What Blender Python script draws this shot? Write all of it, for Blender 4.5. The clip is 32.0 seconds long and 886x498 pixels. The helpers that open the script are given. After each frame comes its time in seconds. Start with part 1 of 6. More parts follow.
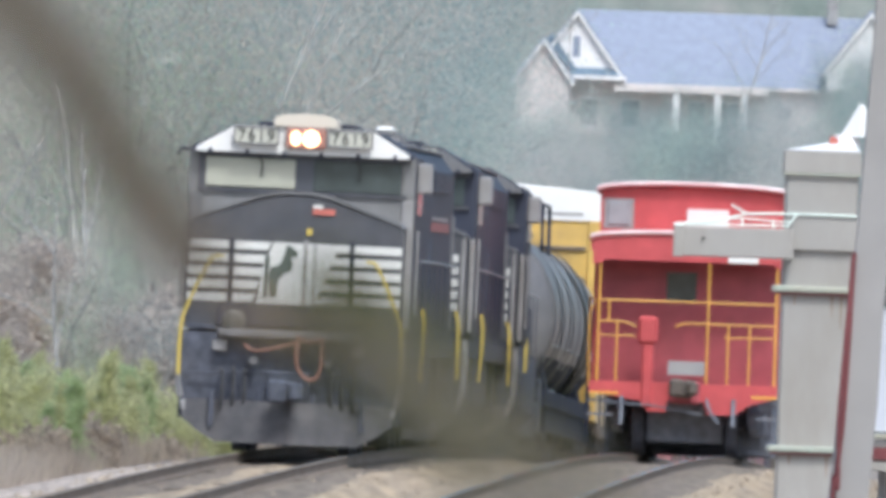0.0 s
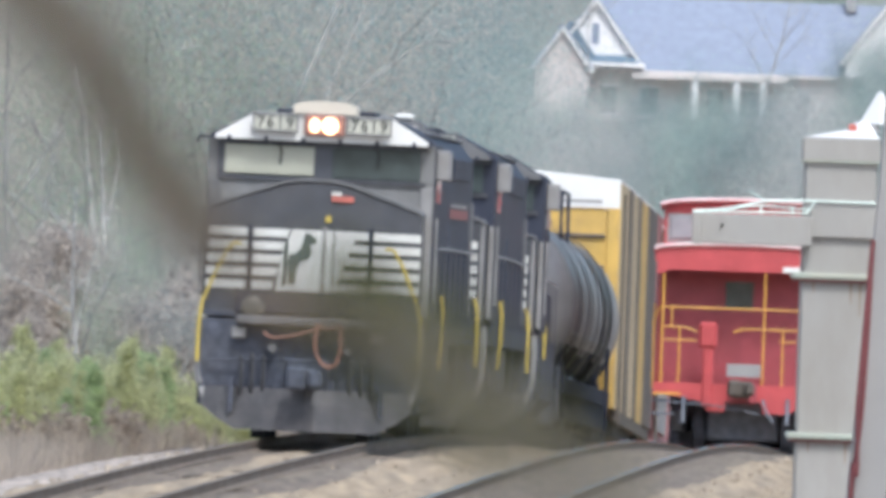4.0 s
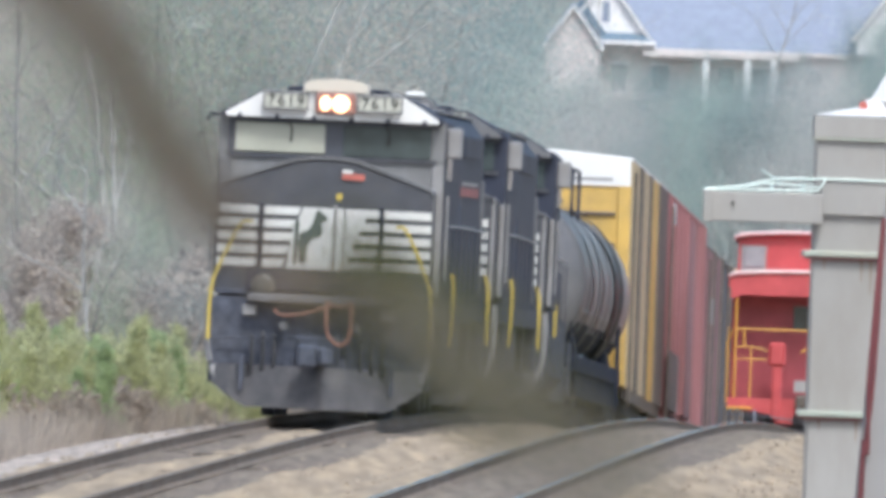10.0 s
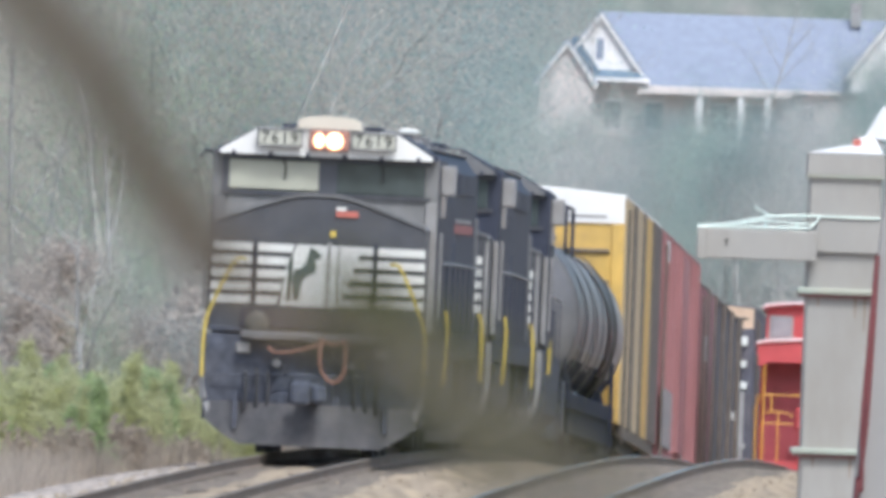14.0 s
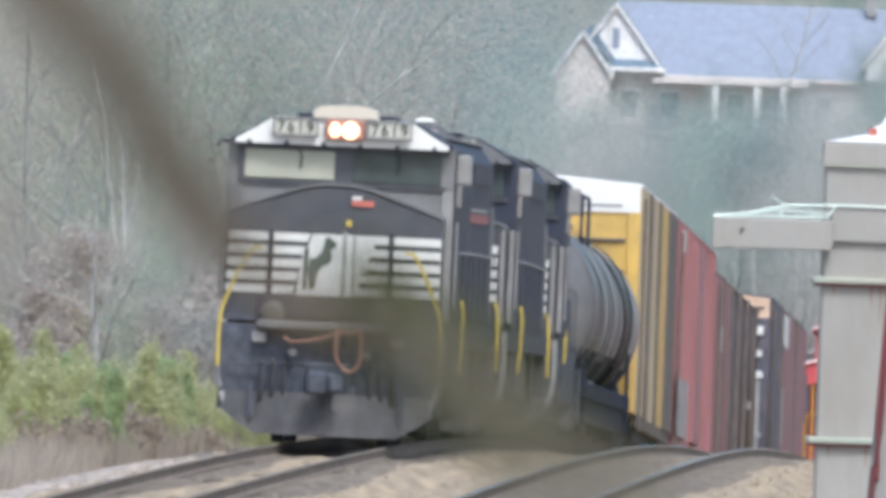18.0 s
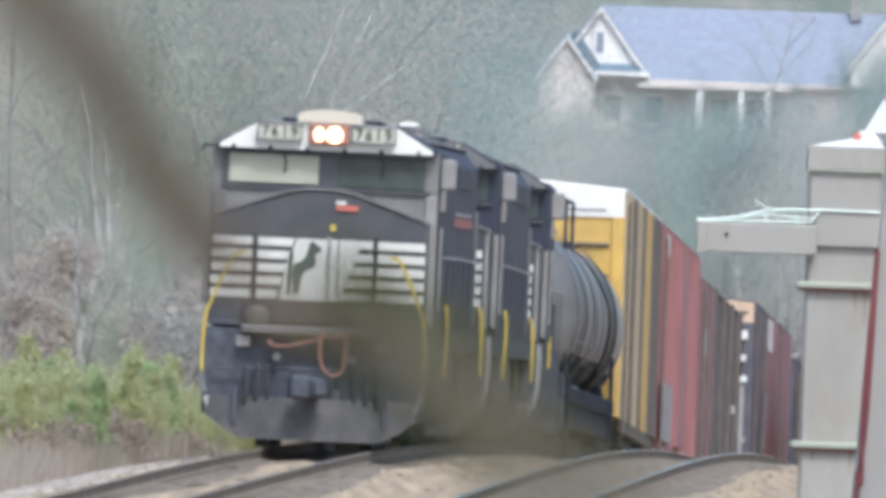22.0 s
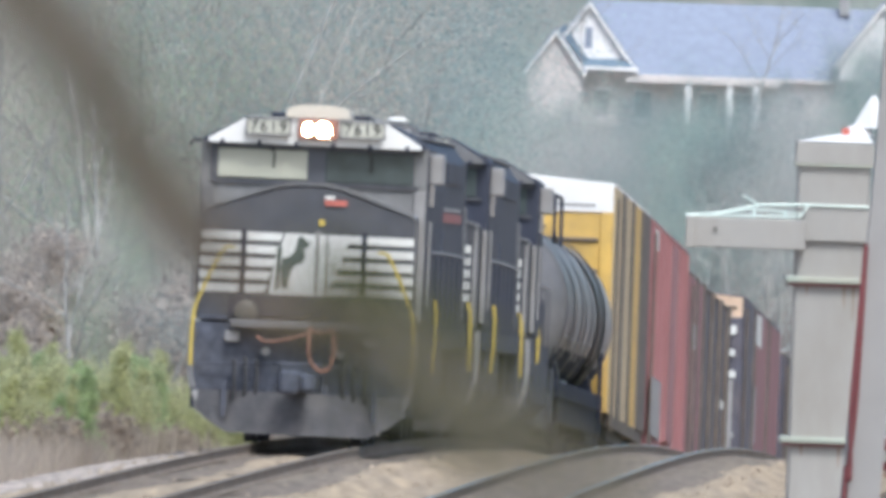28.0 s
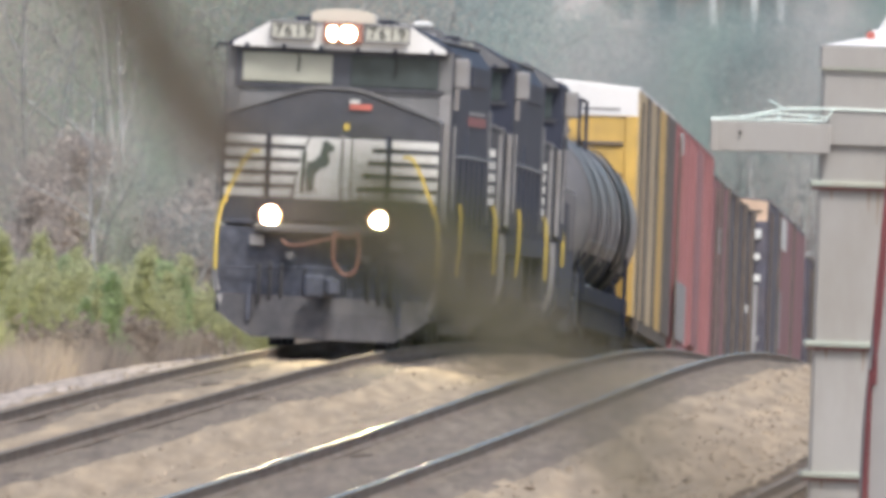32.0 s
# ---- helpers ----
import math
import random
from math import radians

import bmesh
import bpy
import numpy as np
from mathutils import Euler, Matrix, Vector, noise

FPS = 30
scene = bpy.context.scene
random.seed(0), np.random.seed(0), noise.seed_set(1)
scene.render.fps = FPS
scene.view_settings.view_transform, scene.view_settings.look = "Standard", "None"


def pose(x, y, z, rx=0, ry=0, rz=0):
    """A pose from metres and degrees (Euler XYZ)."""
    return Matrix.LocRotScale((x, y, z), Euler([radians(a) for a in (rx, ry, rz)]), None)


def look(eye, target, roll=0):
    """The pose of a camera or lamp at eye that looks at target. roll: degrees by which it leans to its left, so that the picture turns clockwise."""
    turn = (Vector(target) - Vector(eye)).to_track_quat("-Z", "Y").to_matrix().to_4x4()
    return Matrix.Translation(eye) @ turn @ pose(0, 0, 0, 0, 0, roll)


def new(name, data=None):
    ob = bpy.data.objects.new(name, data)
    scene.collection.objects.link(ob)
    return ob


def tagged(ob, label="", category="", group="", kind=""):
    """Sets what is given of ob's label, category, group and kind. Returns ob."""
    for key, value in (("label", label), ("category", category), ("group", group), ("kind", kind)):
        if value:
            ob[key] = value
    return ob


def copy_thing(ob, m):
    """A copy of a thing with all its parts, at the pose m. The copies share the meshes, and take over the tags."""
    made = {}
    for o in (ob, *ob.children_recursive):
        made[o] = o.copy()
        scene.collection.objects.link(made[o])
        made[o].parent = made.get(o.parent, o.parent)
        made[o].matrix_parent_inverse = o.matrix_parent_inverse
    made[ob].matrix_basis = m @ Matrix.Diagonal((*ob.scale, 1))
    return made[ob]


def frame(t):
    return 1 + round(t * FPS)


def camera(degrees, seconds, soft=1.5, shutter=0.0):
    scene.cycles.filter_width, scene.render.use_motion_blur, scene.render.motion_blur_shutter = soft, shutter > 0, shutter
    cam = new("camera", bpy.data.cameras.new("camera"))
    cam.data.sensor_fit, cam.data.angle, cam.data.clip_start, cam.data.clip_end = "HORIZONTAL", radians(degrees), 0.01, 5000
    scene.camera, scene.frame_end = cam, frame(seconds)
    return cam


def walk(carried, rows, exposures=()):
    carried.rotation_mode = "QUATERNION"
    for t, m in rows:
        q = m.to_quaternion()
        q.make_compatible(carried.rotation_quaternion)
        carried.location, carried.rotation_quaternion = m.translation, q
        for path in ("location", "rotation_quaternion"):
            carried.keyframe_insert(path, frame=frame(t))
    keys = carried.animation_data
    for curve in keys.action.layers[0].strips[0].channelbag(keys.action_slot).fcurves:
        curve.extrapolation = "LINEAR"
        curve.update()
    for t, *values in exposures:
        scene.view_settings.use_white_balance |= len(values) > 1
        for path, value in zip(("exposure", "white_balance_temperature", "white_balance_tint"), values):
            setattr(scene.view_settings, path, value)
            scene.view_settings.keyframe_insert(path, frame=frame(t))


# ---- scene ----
cam = camera(2.4411, 32.0, soft=4.7)
EYE = (0.0, 0.0, 2.93)
# seconds, turn to the left and tilt upwards in degrees
PATH = [
    (0, -0.102, 0.0015), (0.5, -0.1085, -0.0948), (1, -0.0988, -0.0422), (1.5, -0.0976, -0.0064),
    (2, -0.0844, -0.119), (2.5, -0.0839, -0.105), (3, -0.0926, -0.1312), (3.5, -0.0592, -0.0669),
    (5.5, -0.041, -0.0131), (6, -0.028, 0.0021), (6.5, -0.0272, 0.0675), (7, -0.0249, 0.002),
    (7.5, -0.0623, 0.0438), (8, -0.0097, 0.0357), (8.5, 0.025, -0.0418), (9, 0.0007, -0.0706),
    (9.5, -0.0232, -0.0853), (10, -0.0237, -0.0978), (10.5, -0.0829, -0.144), (11, -0.0878, -0.0597),
    (11.5, -0.0337, 0.0163), (12, -0.0182, 0.0142), (12.5, -0.0001, -0.0488), (13, 0.0234, 0.0455),
    (13.5, -0.0163, -0.0202), (14, -0.0372, 0.0055), (14.5, 0.005, -0.0349), (16.5, 0.0111, -0.0398),
    (17, -0.0105, -0.0344), (17.5, -0.0163, -0.0202), (18, 0.0053, -0.0256), (18.5, -0.0202, 0.0002),
    (19, -0.0112, -0.0094), (19.5, -0.0046, 0.0012), (20, -0.0319, -0.0648), (20.5, -0.0576, -0.0436),
    (21, -0.0314, 0.038), (21.5, -0.0826, -0.0023), (22, -0.0378, -0.0116), (22.5, -0.0894, -0.0628),
    (23, -0.0564, -0.0546), (23.5, 0.0165, 0.0254), (24, -0.0056, 0.0184), (24.5, -0.0455, -0.0082),
    (26.5, -0.0282, 0.0395), (27, -0.0298, -0.0057), (27.5, -0.0452, -0.1344), (28, -0.0694, -0.0245),
    (28.5, -0.0875, -0.0519), (29, 0.0044, -0.1424), (29.5, 0.0327, -0.1356), (30, -0.0074, -0.1217),
    (30.5, 0.0177, -0.1616), (31, 0.0066, -0.2562), (31.5, -0.0, -0.2684), (32, -0.0102, -0.2914),
]
walk(cam, [(t, pose(*EYE, 90 + tilt, 0, turn) @ pose(0, 0, 0, 0, 0, 2.0)) for t, turn, tilt in PATH],
     [(0.0, 0.24, 5950.0, 5.0), (28.4, 0.24, 5950.0, 5.0), (29.2, 0.17, 6350.0, 9.0), (32.0, 0.14, 6400.0, 9.0)])
cam.data.dof.use_dof = True
cam.data.dof.focus_distance = 142.0
cam.data.dof.aperture_fstop = 47.0  # a lens opening about 18 mm across

# ---- light: a bright, thinly veiled sky with a soft high sun ----
world = bpy.data.worlds.new("sky")
scene.world = world
world.use_nodes = True
SUN_EL, SUN_AZ = 54.0, 164.0   # degrees; azimuth clockwise from +y
nt = world.node_tree
sky = nt.nodes.new("ShaderNodeTexSky")
sky.sky_type = "NISHITA"
sky.sun_disc = False
sky.sun_elevation = radians(SUN_EL)
sky.sun_rotation = radians(SUN_AZ)
sky.dust_density = 4.0
sky.ozone_density = 1.0
nt.links.new(sky.outputs[0], nt.nodes["Background"].inputs[0])
nt.nodes["Background"].inputs[1].default_value = 0.17
sun = new("sun", bpy.data.lights.new("sun", "SUN"))
sun.data.energy = 1.7
sun.data.angle = radians(8)
sun.data.color = (1.0, 0.97, 0.93)
sun.matrix_basis = look((0, 0, 0), (-math.sin(radians(SUN_AZ)) * math.cos(radians(SUN_EL)),
                                    -math.cos(radians(SUN_AZ)) * math.cos(radians(SUN_EL)), -math.sin(radians(SUN_EL))))
sun.location = (0, 100, 80)

# ---- materials ----
def mat(name, color, rough=0.6, metal=0.0, var=0.15, scale=3.0, bump=0.0, bump_scale=40.0, glow=None, power=0.0,
        dirt=None, dirt_amount=0.0, dirt_scale=1.2, stretch=(1, 1, 1), random_tint=0.0, spec=0.5):
    """A worn surface: colour that wanders at two scales, dirt in patches, and fine relief."""
    m = bpy.data.materials.new(name)
    m.use_nodes = True
    n, l = m.node_tree.nodes, m.node_tree.links
    b = n["Principled BSDF"]
    b.inputs["Roughness"].default_value = rough
    b.inputs["Metallic"].default_value = metal
    b.inputs["Specular IOR Level"].default_value = spec
    tc = n.new("ShaderNodeTexCoord")
    mp = n.new("ShaderNodeMapping")
    mp.inputs["Scale"].default_value = stretch
    l.new(tc.outputs["Object"], mp.inputs[0])
    big = n.new("ShaderNodeTexNoise")
    big.inputs["Scale"].default_value = scale
    big.inputs["Detail"].default_value = 5
    l.new(mp.outputs[0], big.inputs["Vector"])
    ramp = n.new("ShaderNodeMapRange")
    ramp.inputs[1].default_value, ramp.inputs[2].default_value = 0.3, 0.7
    ramp.inputs[3].default_value, ramp.inputs[4].default_value = 1 - var, 1 + var
    l.new(big.outputs[0], ramp.inputs[0])
    mul = n.new("ShaderNodeMix")
    mul.data_type, mul.blend_type = "RGBA", "MULTIPLY"
    mul.inputs[0].default_value = 1
    mul.inputs[6].default_value = (*color, 1)
    l.new(ramp.outputs[0], mul.inputs[7])
    out = mul.outputs[2]
    if random_tint:
        oi = n.new("ShaderNodeObjectInfo")
        rr = n.new("ShaderNodeMapRange")
        rr.inputs[3].default_value, rr.inputs[4].default_value = 1 - random_tint, 1 + random_tint
        l.new(oi.outputs["Random"], rr.inputs[0])
        m2 = n.new("ShaderNodeMix")
        m2.data_type, m2.blend_type = "RGBA", "MULTIPLY"
        m2.inputs[0].default_value = 1
        l.new(out, m2.inputs[6])
        l.new(rr.outputs[0], m2.inputs[7])
        out = m2.outputs[2]
    if dirt:
        dn = n.new("ShaderNodeTexNoise")
        dn.inputs["Scale"].default_value = dirt_scale
        dn.inputs["Detail"].default_value = 8
        dn.inputs["Roughness"].default_value = 0.65
        l.new(mp.outputs[0], dn.inputs["Vector"])
        dr = n.new("ShaderNodeMapRange")
        dr.inputs[1].default_value, dr.inputs[2].default_value = 0.42, 0.68
        dr.inputs[3].default_value, dr.inputs[4].default_value = 0, dirt_amount
        l.new(dn.outputs[0], dr.inputs[0])
        dm = n.new("ShaderNodeMix")
        dm.data_type = "RGBA"
        l.new(dr.outputs[0], dm.inputs[0])
        l.new(out, dm.inputs[6])
        dm.inputs[7].default_value = (*dirt, 1)
        out = dm.outputs[2]
    l.new(out, b.inputs["Base Color"])
    if bump:
        fine = n.new("ShaderNodeTexNoise")
        fine.inputs["Scale"].default_value = bump_scale
        fine.inputs["Detail"].default_value = 6
        l.new(mp.outputs[0], fine.inputs["Vector"])
        bp = n.new("ShaderNodeBump")
        bp.inputs["Strength"].default_value = bump
        bp.inputs["Distance"].default_value = 0.02
        l.new(fine.outputs[0], bp.inputs["Height"])
        l.new(bp.outputs[0], b.inputs["Normal"])
    if glow:
        b.inputs["Emission Color"].default_value = (*glow, 1)
        b.inputs["Emission Strength"].default_value = power
    return m


GRIME = (0.10, 0.085, 0.07)
# Haze is put into the black paints and the underframe, lifted and blued.
M_BLACK = mat("black_paint", (0.032, 0.038, 0.062), 0.55, var=0.25, spec=0.35, dirt=(0.06, 0.062, 0.075), dirt_amount=0.35, dirt_scale=2.0, stretch=(1, 1, 0.4))
M_NOSEBLACK = mat("black_gloss_paint", (0.074, 0.078, 0.094), 0.38, var=0.15, dirt=(0.10, 0.09, 0.08), dirt_amount=0.3)
M_UNDER = mat("underframe_grime_and_haze", (0.088, 0.097, 0.128), 0.8, var=0.35, scale=6, dirt=(0.115, 0.105, 0.10), dirt_amount=0.3, bump=0.4, spec=0.25)
# Haze over the dark caboose underframe is put in as this pale blue-grey.
M_CABOOSEUNDER = mat("hazed_blue_grey_underframe", (0.19, 0.21, 0.265), 0.8, var=0.3, scale=6, dirt=(0.20, 0.185, 0.18), dirt_amount=0.35, bump=0.3)
M_PLOW = mat("plow_steel", (0.17, 0.168, 0.185), 0.6, var=0.2, dirt=(0.24, 0.225, 0.22), dirt_amount=0.6, dirt_scale=3)
M_WHITE = mat("white_paint", (0.69, 0.70, 0.685), 0.5, var=0.05, dirt=(0.42, 0.40, 0.36), dirt_amount=0.35, dirt_scale=2.5)
M_ROOFWHITE = mat("clean_white_paint", (0.78, 0.775, 0.77), 0.45, var=0.04)
M_GREYPAINT = mat("grey_paint", (0.165, 0.168, 0.18), 0.5, var=0.15, dirt=GRIME, dirt_amount=0.4)
# Haze before the cab front is put into this lighter grey.
M_CABGREY = mat("hazed_cab_grey", (0.215, 0.215, 0.22), 0.55, var=0.2, dirt=(0.15, 0.145, 0.14), dirt_amount=0.4, dirt_scale=2.0)
M_CREAM = mat("weathered_cream_cover", (0.66, 0.61, 0.53), 0.5, var=0.08, dirt=(0.5, 0.45, 0.38), dirt_amount=0.4, dirt_scale=3)
M_LIGHTGREY = mat("light_grey_paint", (0.33, 0.325, 0.33), 0.5, var=0.1, dirt=GRIME, dirt_amount=0.3)
M_SAFETY = mat("safety_yellow", (0.64, 0.49, 0.10), 0.5, var=0.12, dirt=(0.42, 0.34, 0.14), dirt_amount=0.5, dirt_scale=4)
M_SILL = mat("handrail_steel", (0.32, 0.33, 0.34), 0.4, 0.4, var=0.1)
# Dark glass lifted in its colour to carry the haze too.
M_GLASS = mat("dark_window_glass", (0.075, 0.092, 0.093), 0.12, var=0.2)
M_SHADE = mat("drawn_sunshade", (0.44, 0.44, 0.365), 0.6, var=0.06)
M_BOARD = mat("number_board", (0.52, 0.52, 0.46), 0.4, var=0.08)
M_INK = mat("black_ink", (0.03, 0.03, 0.03), 0.6)
M_REDLABEL = mat("red_label", (0.50, 0.15, 0.12), 0.5)
M_HOSE = mat("orange_brown_hose", (0.29, 0.145, 0.11), 0.55, var=0.15)
M_RUBBER = mat("black_rubber", (0.045, 0.045, 0.05), 0.7)
M_LAMPDIM = mat("warm_headlight", (0.9, 0.5, 0.3), 0.3, glow=(1.0, 0.50, 0.26), power=4.0)
M_LAMPHOT = mat("bright_headlight", (1, 0.9, 0.75), 0.3, glow=(1.0, 0.74, 0.42), power=250.0)
M_DITCH = mat("bright_ditch_light", (1, 0.9, 0.75), 0.3, glow=(1.0, 0.80, 0.42), power=2400.0)
# Orange halo round the lit lamps, put in as a glowing rim.
M_LAMPHALO = mat("lamp_halo_rim", (0.9, 0.5, 0.25), 0.3, glow=(1.0, 0.40, 0.10), power=2.6)
M_REFLECTOR = mat("dull_reflector", (0.11, 0.11, 0.105), 0.35, 0.2)
# The headlights' red glare is put into the colour of their housing.
M_HEADBOX = mat("headlight_glare_red", (0.40, 0.20, 0.16), 0.5)
M_DULLRED = mat("dull_red_panel", (0.30, 0.10, 0.10), 0.55)
M_HORSE = mat("dark_green_grey_emblem", (0.085, 0.105, 0.095), 0.5)
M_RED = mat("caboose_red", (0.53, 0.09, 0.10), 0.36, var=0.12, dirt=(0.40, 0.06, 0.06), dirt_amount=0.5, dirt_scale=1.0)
# Caboose red darkened: porch shade is put into the end wall's colour.
M_REDDARK = mat("caboose_shade_red", (0.36, 0.075, 0.095), 0.5, var=0.15, dirt=(0.25, 0.06, 0.06), dirt_amount=0.4)
M_ORANGE = mat("orange_yellow_rail_paint", (0.78, 0.42, 0.08), 0.45, var=0.08)
# Sky highlight on the red roof edges, put into the colour as pale patches.
M_ROOFGLINT = mat("roof_edge_glint", (0.84, 0.62, 0.62), 0.15, var=0.05, dirt=(0.95, 0.90, 0.90), dirt_amount=1.0, dirt_scale=0.9)
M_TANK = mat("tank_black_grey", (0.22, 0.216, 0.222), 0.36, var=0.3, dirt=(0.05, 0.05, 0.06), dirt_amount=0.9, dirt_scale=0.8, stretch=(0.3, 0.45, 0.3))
M_TANKUNDER = mat("blue_black_tank_underside", (0.016, 0.021, 0.043), 0.75, var=0.4, scale=5, dirt=(0.06, 0.06, 0.075), dirt_amount=0.3, bump=0.4, spec=0.2)
M_TANKBAND = mat("tank_band", (0.035, 0.035, 0.038), 0.5)
M_BOXYELLOW = mat("boxcar_yellow", (0.64, 0.42, 0.11), 0.5, var=0.12, dirt=(0.30, 0.22, 0.12), dirt_amount=0.45)
M_BOXCREAM = mat("weathered_tan_yellow", (0.54, 0.43, 0.26), 0.55, var=0.15, dirt=(0.30, 0.22, 0.13), dirt_amount=0.5, dirt_scale=1.0, stretch=(1, 1, 0.2))
M_BOXRED = mat("boxcar_oxide_red", (0.33, 0.155, 0.165), 0.55, var=0.15, dirt=(0.26, 0.11, 0.10), dirt_amount=0.5, stretch=(1, 1, 0.2))
M_DULLMAROON = mat("dull_maroon_side", (0.27, 0.13, 0.14), 0.6, var=0.2, dirt=(0.20, 0.13, 0.13), dirt_amount=0.5, stretch=(1, 1, 0.2))
M_BOXDARK = mat("boxcar_dark_slate", (0.09, 0.088, 0.115), 0.6, var=0.25, dirt=(0.18, 0.145, 0.14), dirt_amount=0.5)
M_BOXTAN = mat("boxcar_tan", (0.62, 0.46, 0.34), 0.55, var=0.15, dirt=(0.35, 0.22, 0.16), dirt_amount=0.4)
M_GAP = mat("grime_and_shadow_steel", (0.115, 0.10, 0.09), 0.7, var=0.3, dirt=(0.20, 0.15, 0.115), dirt_amount=0.5)
M_RAILSIDE = mat("rusty_rail_web", (0.23, 0.19, 0.155), 0.75, var=0.3, scale=8, dirt=(0.14, 0.09, 0.065), dirt_amount=0.6, bump=0.3)
M_RAILTOP = mat("worn_rail_head", (0.19, 0.165, 0.14), 0.7, 0.1, var=0.15, scale=4)
M_RAILBRIGHT = mat("polished_rail_head", (0.34, 0.31, 0.28), 0.24, 0.7, var=0.2, scale=2)


def polish_in_spots(m, dull, bright):
    """Wheel-polished stretches between duller ones."""
    n, l = m.node_tree.nodes, m.node_tree.links
    tc, spots, r = n.new("ShaderNodeTexCoord"), n.new("ShaderNodeTexNoise"), n.new("ShaderNodeMapRange")
    spots.inputs["Scale"].default_value = 0.22
    spots.inputs["Detail"].default_value = 2
    l.new(tc.outputs["Object"], spots.inputs["Vector"])
    r.inputs[1].default_value, r.inputs[2].default_value, r.inputs[3].default_value, r.inputs[4].default_value = 0.47, 0.56, dull, bright
    l.new(spots.outputs[0], r.inputs[0])
    l.new(r.outputs[0], n["Principled BSDF"].inputs["Roughness"])


polish_in_spots(M_RAILBRIGHT, 0.24, 0.09)
M_TIE = mat("old_timber_tie", (0.10, 0.08, 0.065), 0.85, var=0.3, scale=5, bump=0.6, random_tint=0.3)
M_RUSTBALLAST = mat("rust_stained_ballast", (0.21, 0.172, 0.132), 0.9, var=0.3, scale=7, dirt=(0.13, 0.10, 0.085), dirt_amount=0.55, dirt_scale=2.0, bump=0.9, bump_scale=14, stretch=(1, 0.05, 1))
M_PALEGRAVEL = mat("pale_gravel", (0.44, 0.375, 0.325), 0.9, var=0.5, scale=7, dirt=(0.26, 0.22, 0.185), dirt_amount=0.6, dirt_scale=2.0, bump=0.8, bump_scale=14, stretch=(1, 0.08, 1))
M_BALLAST = mat("ballast_stone", (0.385, 0.300, 0.205), 0.9, var=0.3, scale=4, dirt=(0.22, 0.19, 0.155), dirt_amount=0.5, dirt_scale=2.6, bump=0.6, bump_scale=14, stretch=(1, 0.06, 1))
M_STONES = mat("loose_stones", (0.39, 0.325, 0.255), 0.9, var=0.45, scale=3.5, bump=0.3)
M_DIRT = mat("leaf_litter_ground", (0.27, 0.235, 0.21), 0.95, var=0.4, scale=0.5, dirt=(0.26, 0.22, 0.19), dirt_amount=0.7, dirt_scale=0.2, bump=0.8, bump_scale=6)
M_POST = mat("post_cream_paint", (0.37, 0.357, 0.338), 0.55, var=0.07, dirt=(0.27, 0.245, 0.212), dirt_amount=0.65, dirt_scale=2.6, stretch=(1, 1, 0.3))
M_POSTTRIM = mat("post_trim_green_grey", (0.40, 0.44, 0.38), 0.5, var=0.1, dirt=(0.35, 0.24, 0.17), dirt_amount=0.4, dirt_scale=6)
M_RUSTRUN = mat("thin_rust_stain", (0.30, 0.235, 0.18), 0.8, var=0.2)
M_CASE = mat("pale_blue_white_paint", (0.60, 0.63, 0.72), 0.45, var=0.06, dirt=(0.5, 0.5, 0.52), dirt_amount=0.4)
M_POLE = mat("weathered_grey_pole", (0.315, 0.305, 0.30), 0.85, 0.0, var=0.08, dirt=(0.31, 0.30, 0.29), dirt_amount=0.4)
M_CABLE = mat("dark_red_conduit", (0.17, 0.045, 0.05), 0.55, var=0.2)
M_WIRE = mat("pale_metal_wire", (0.62, 0.72, 0.68), 0.4, 0.3)
M_ROOF = mat("blue_grey_shingles", (0.26, 0.295, 0.385), 0.8, var=0.08, scale=1.5)
M_SKIRTROOF = mat("dark_blue_shingles", (0.15, 0.215, 0.29), 0.8, var=0.08, scale=1.5)
M_SIDING = mat("white_siding", (0.80, 0.79, 0.80), 0.6, var=0.05)
M_STONEWALL = mat("pale_tan_stone_wall", (0.62, 0.575, 0.56), 0.8, var=0.1, scale=2)
# For the house, the distance haze is put into this grey glass colour.
M_HOUSEGLASS = mat("pale_window_glass", (0.31, 0.32, 0.345), 0.2)
# Far haze is put into the bark and twig colours as pale grey.
M_BARK = mat("grey_bark", (0.41, 0.41, 0.395), 0.9, var=0.3, scale=2, bump=0.5)
M_PALEBARK = mat("pale_bark", (0.36, 0.355, 0.345), 0.85, var=0.25, scale=2)
M_TWIGS = mat("bare_twigs", (0.46, 0.465, 0.45), 0.9, var=0.25, scale=0.6)
M_BRANCHNEAR = mat("brown_twig_bark", (0.195, 0.150, 0.092), 0.85, var=0.2, scale=30)


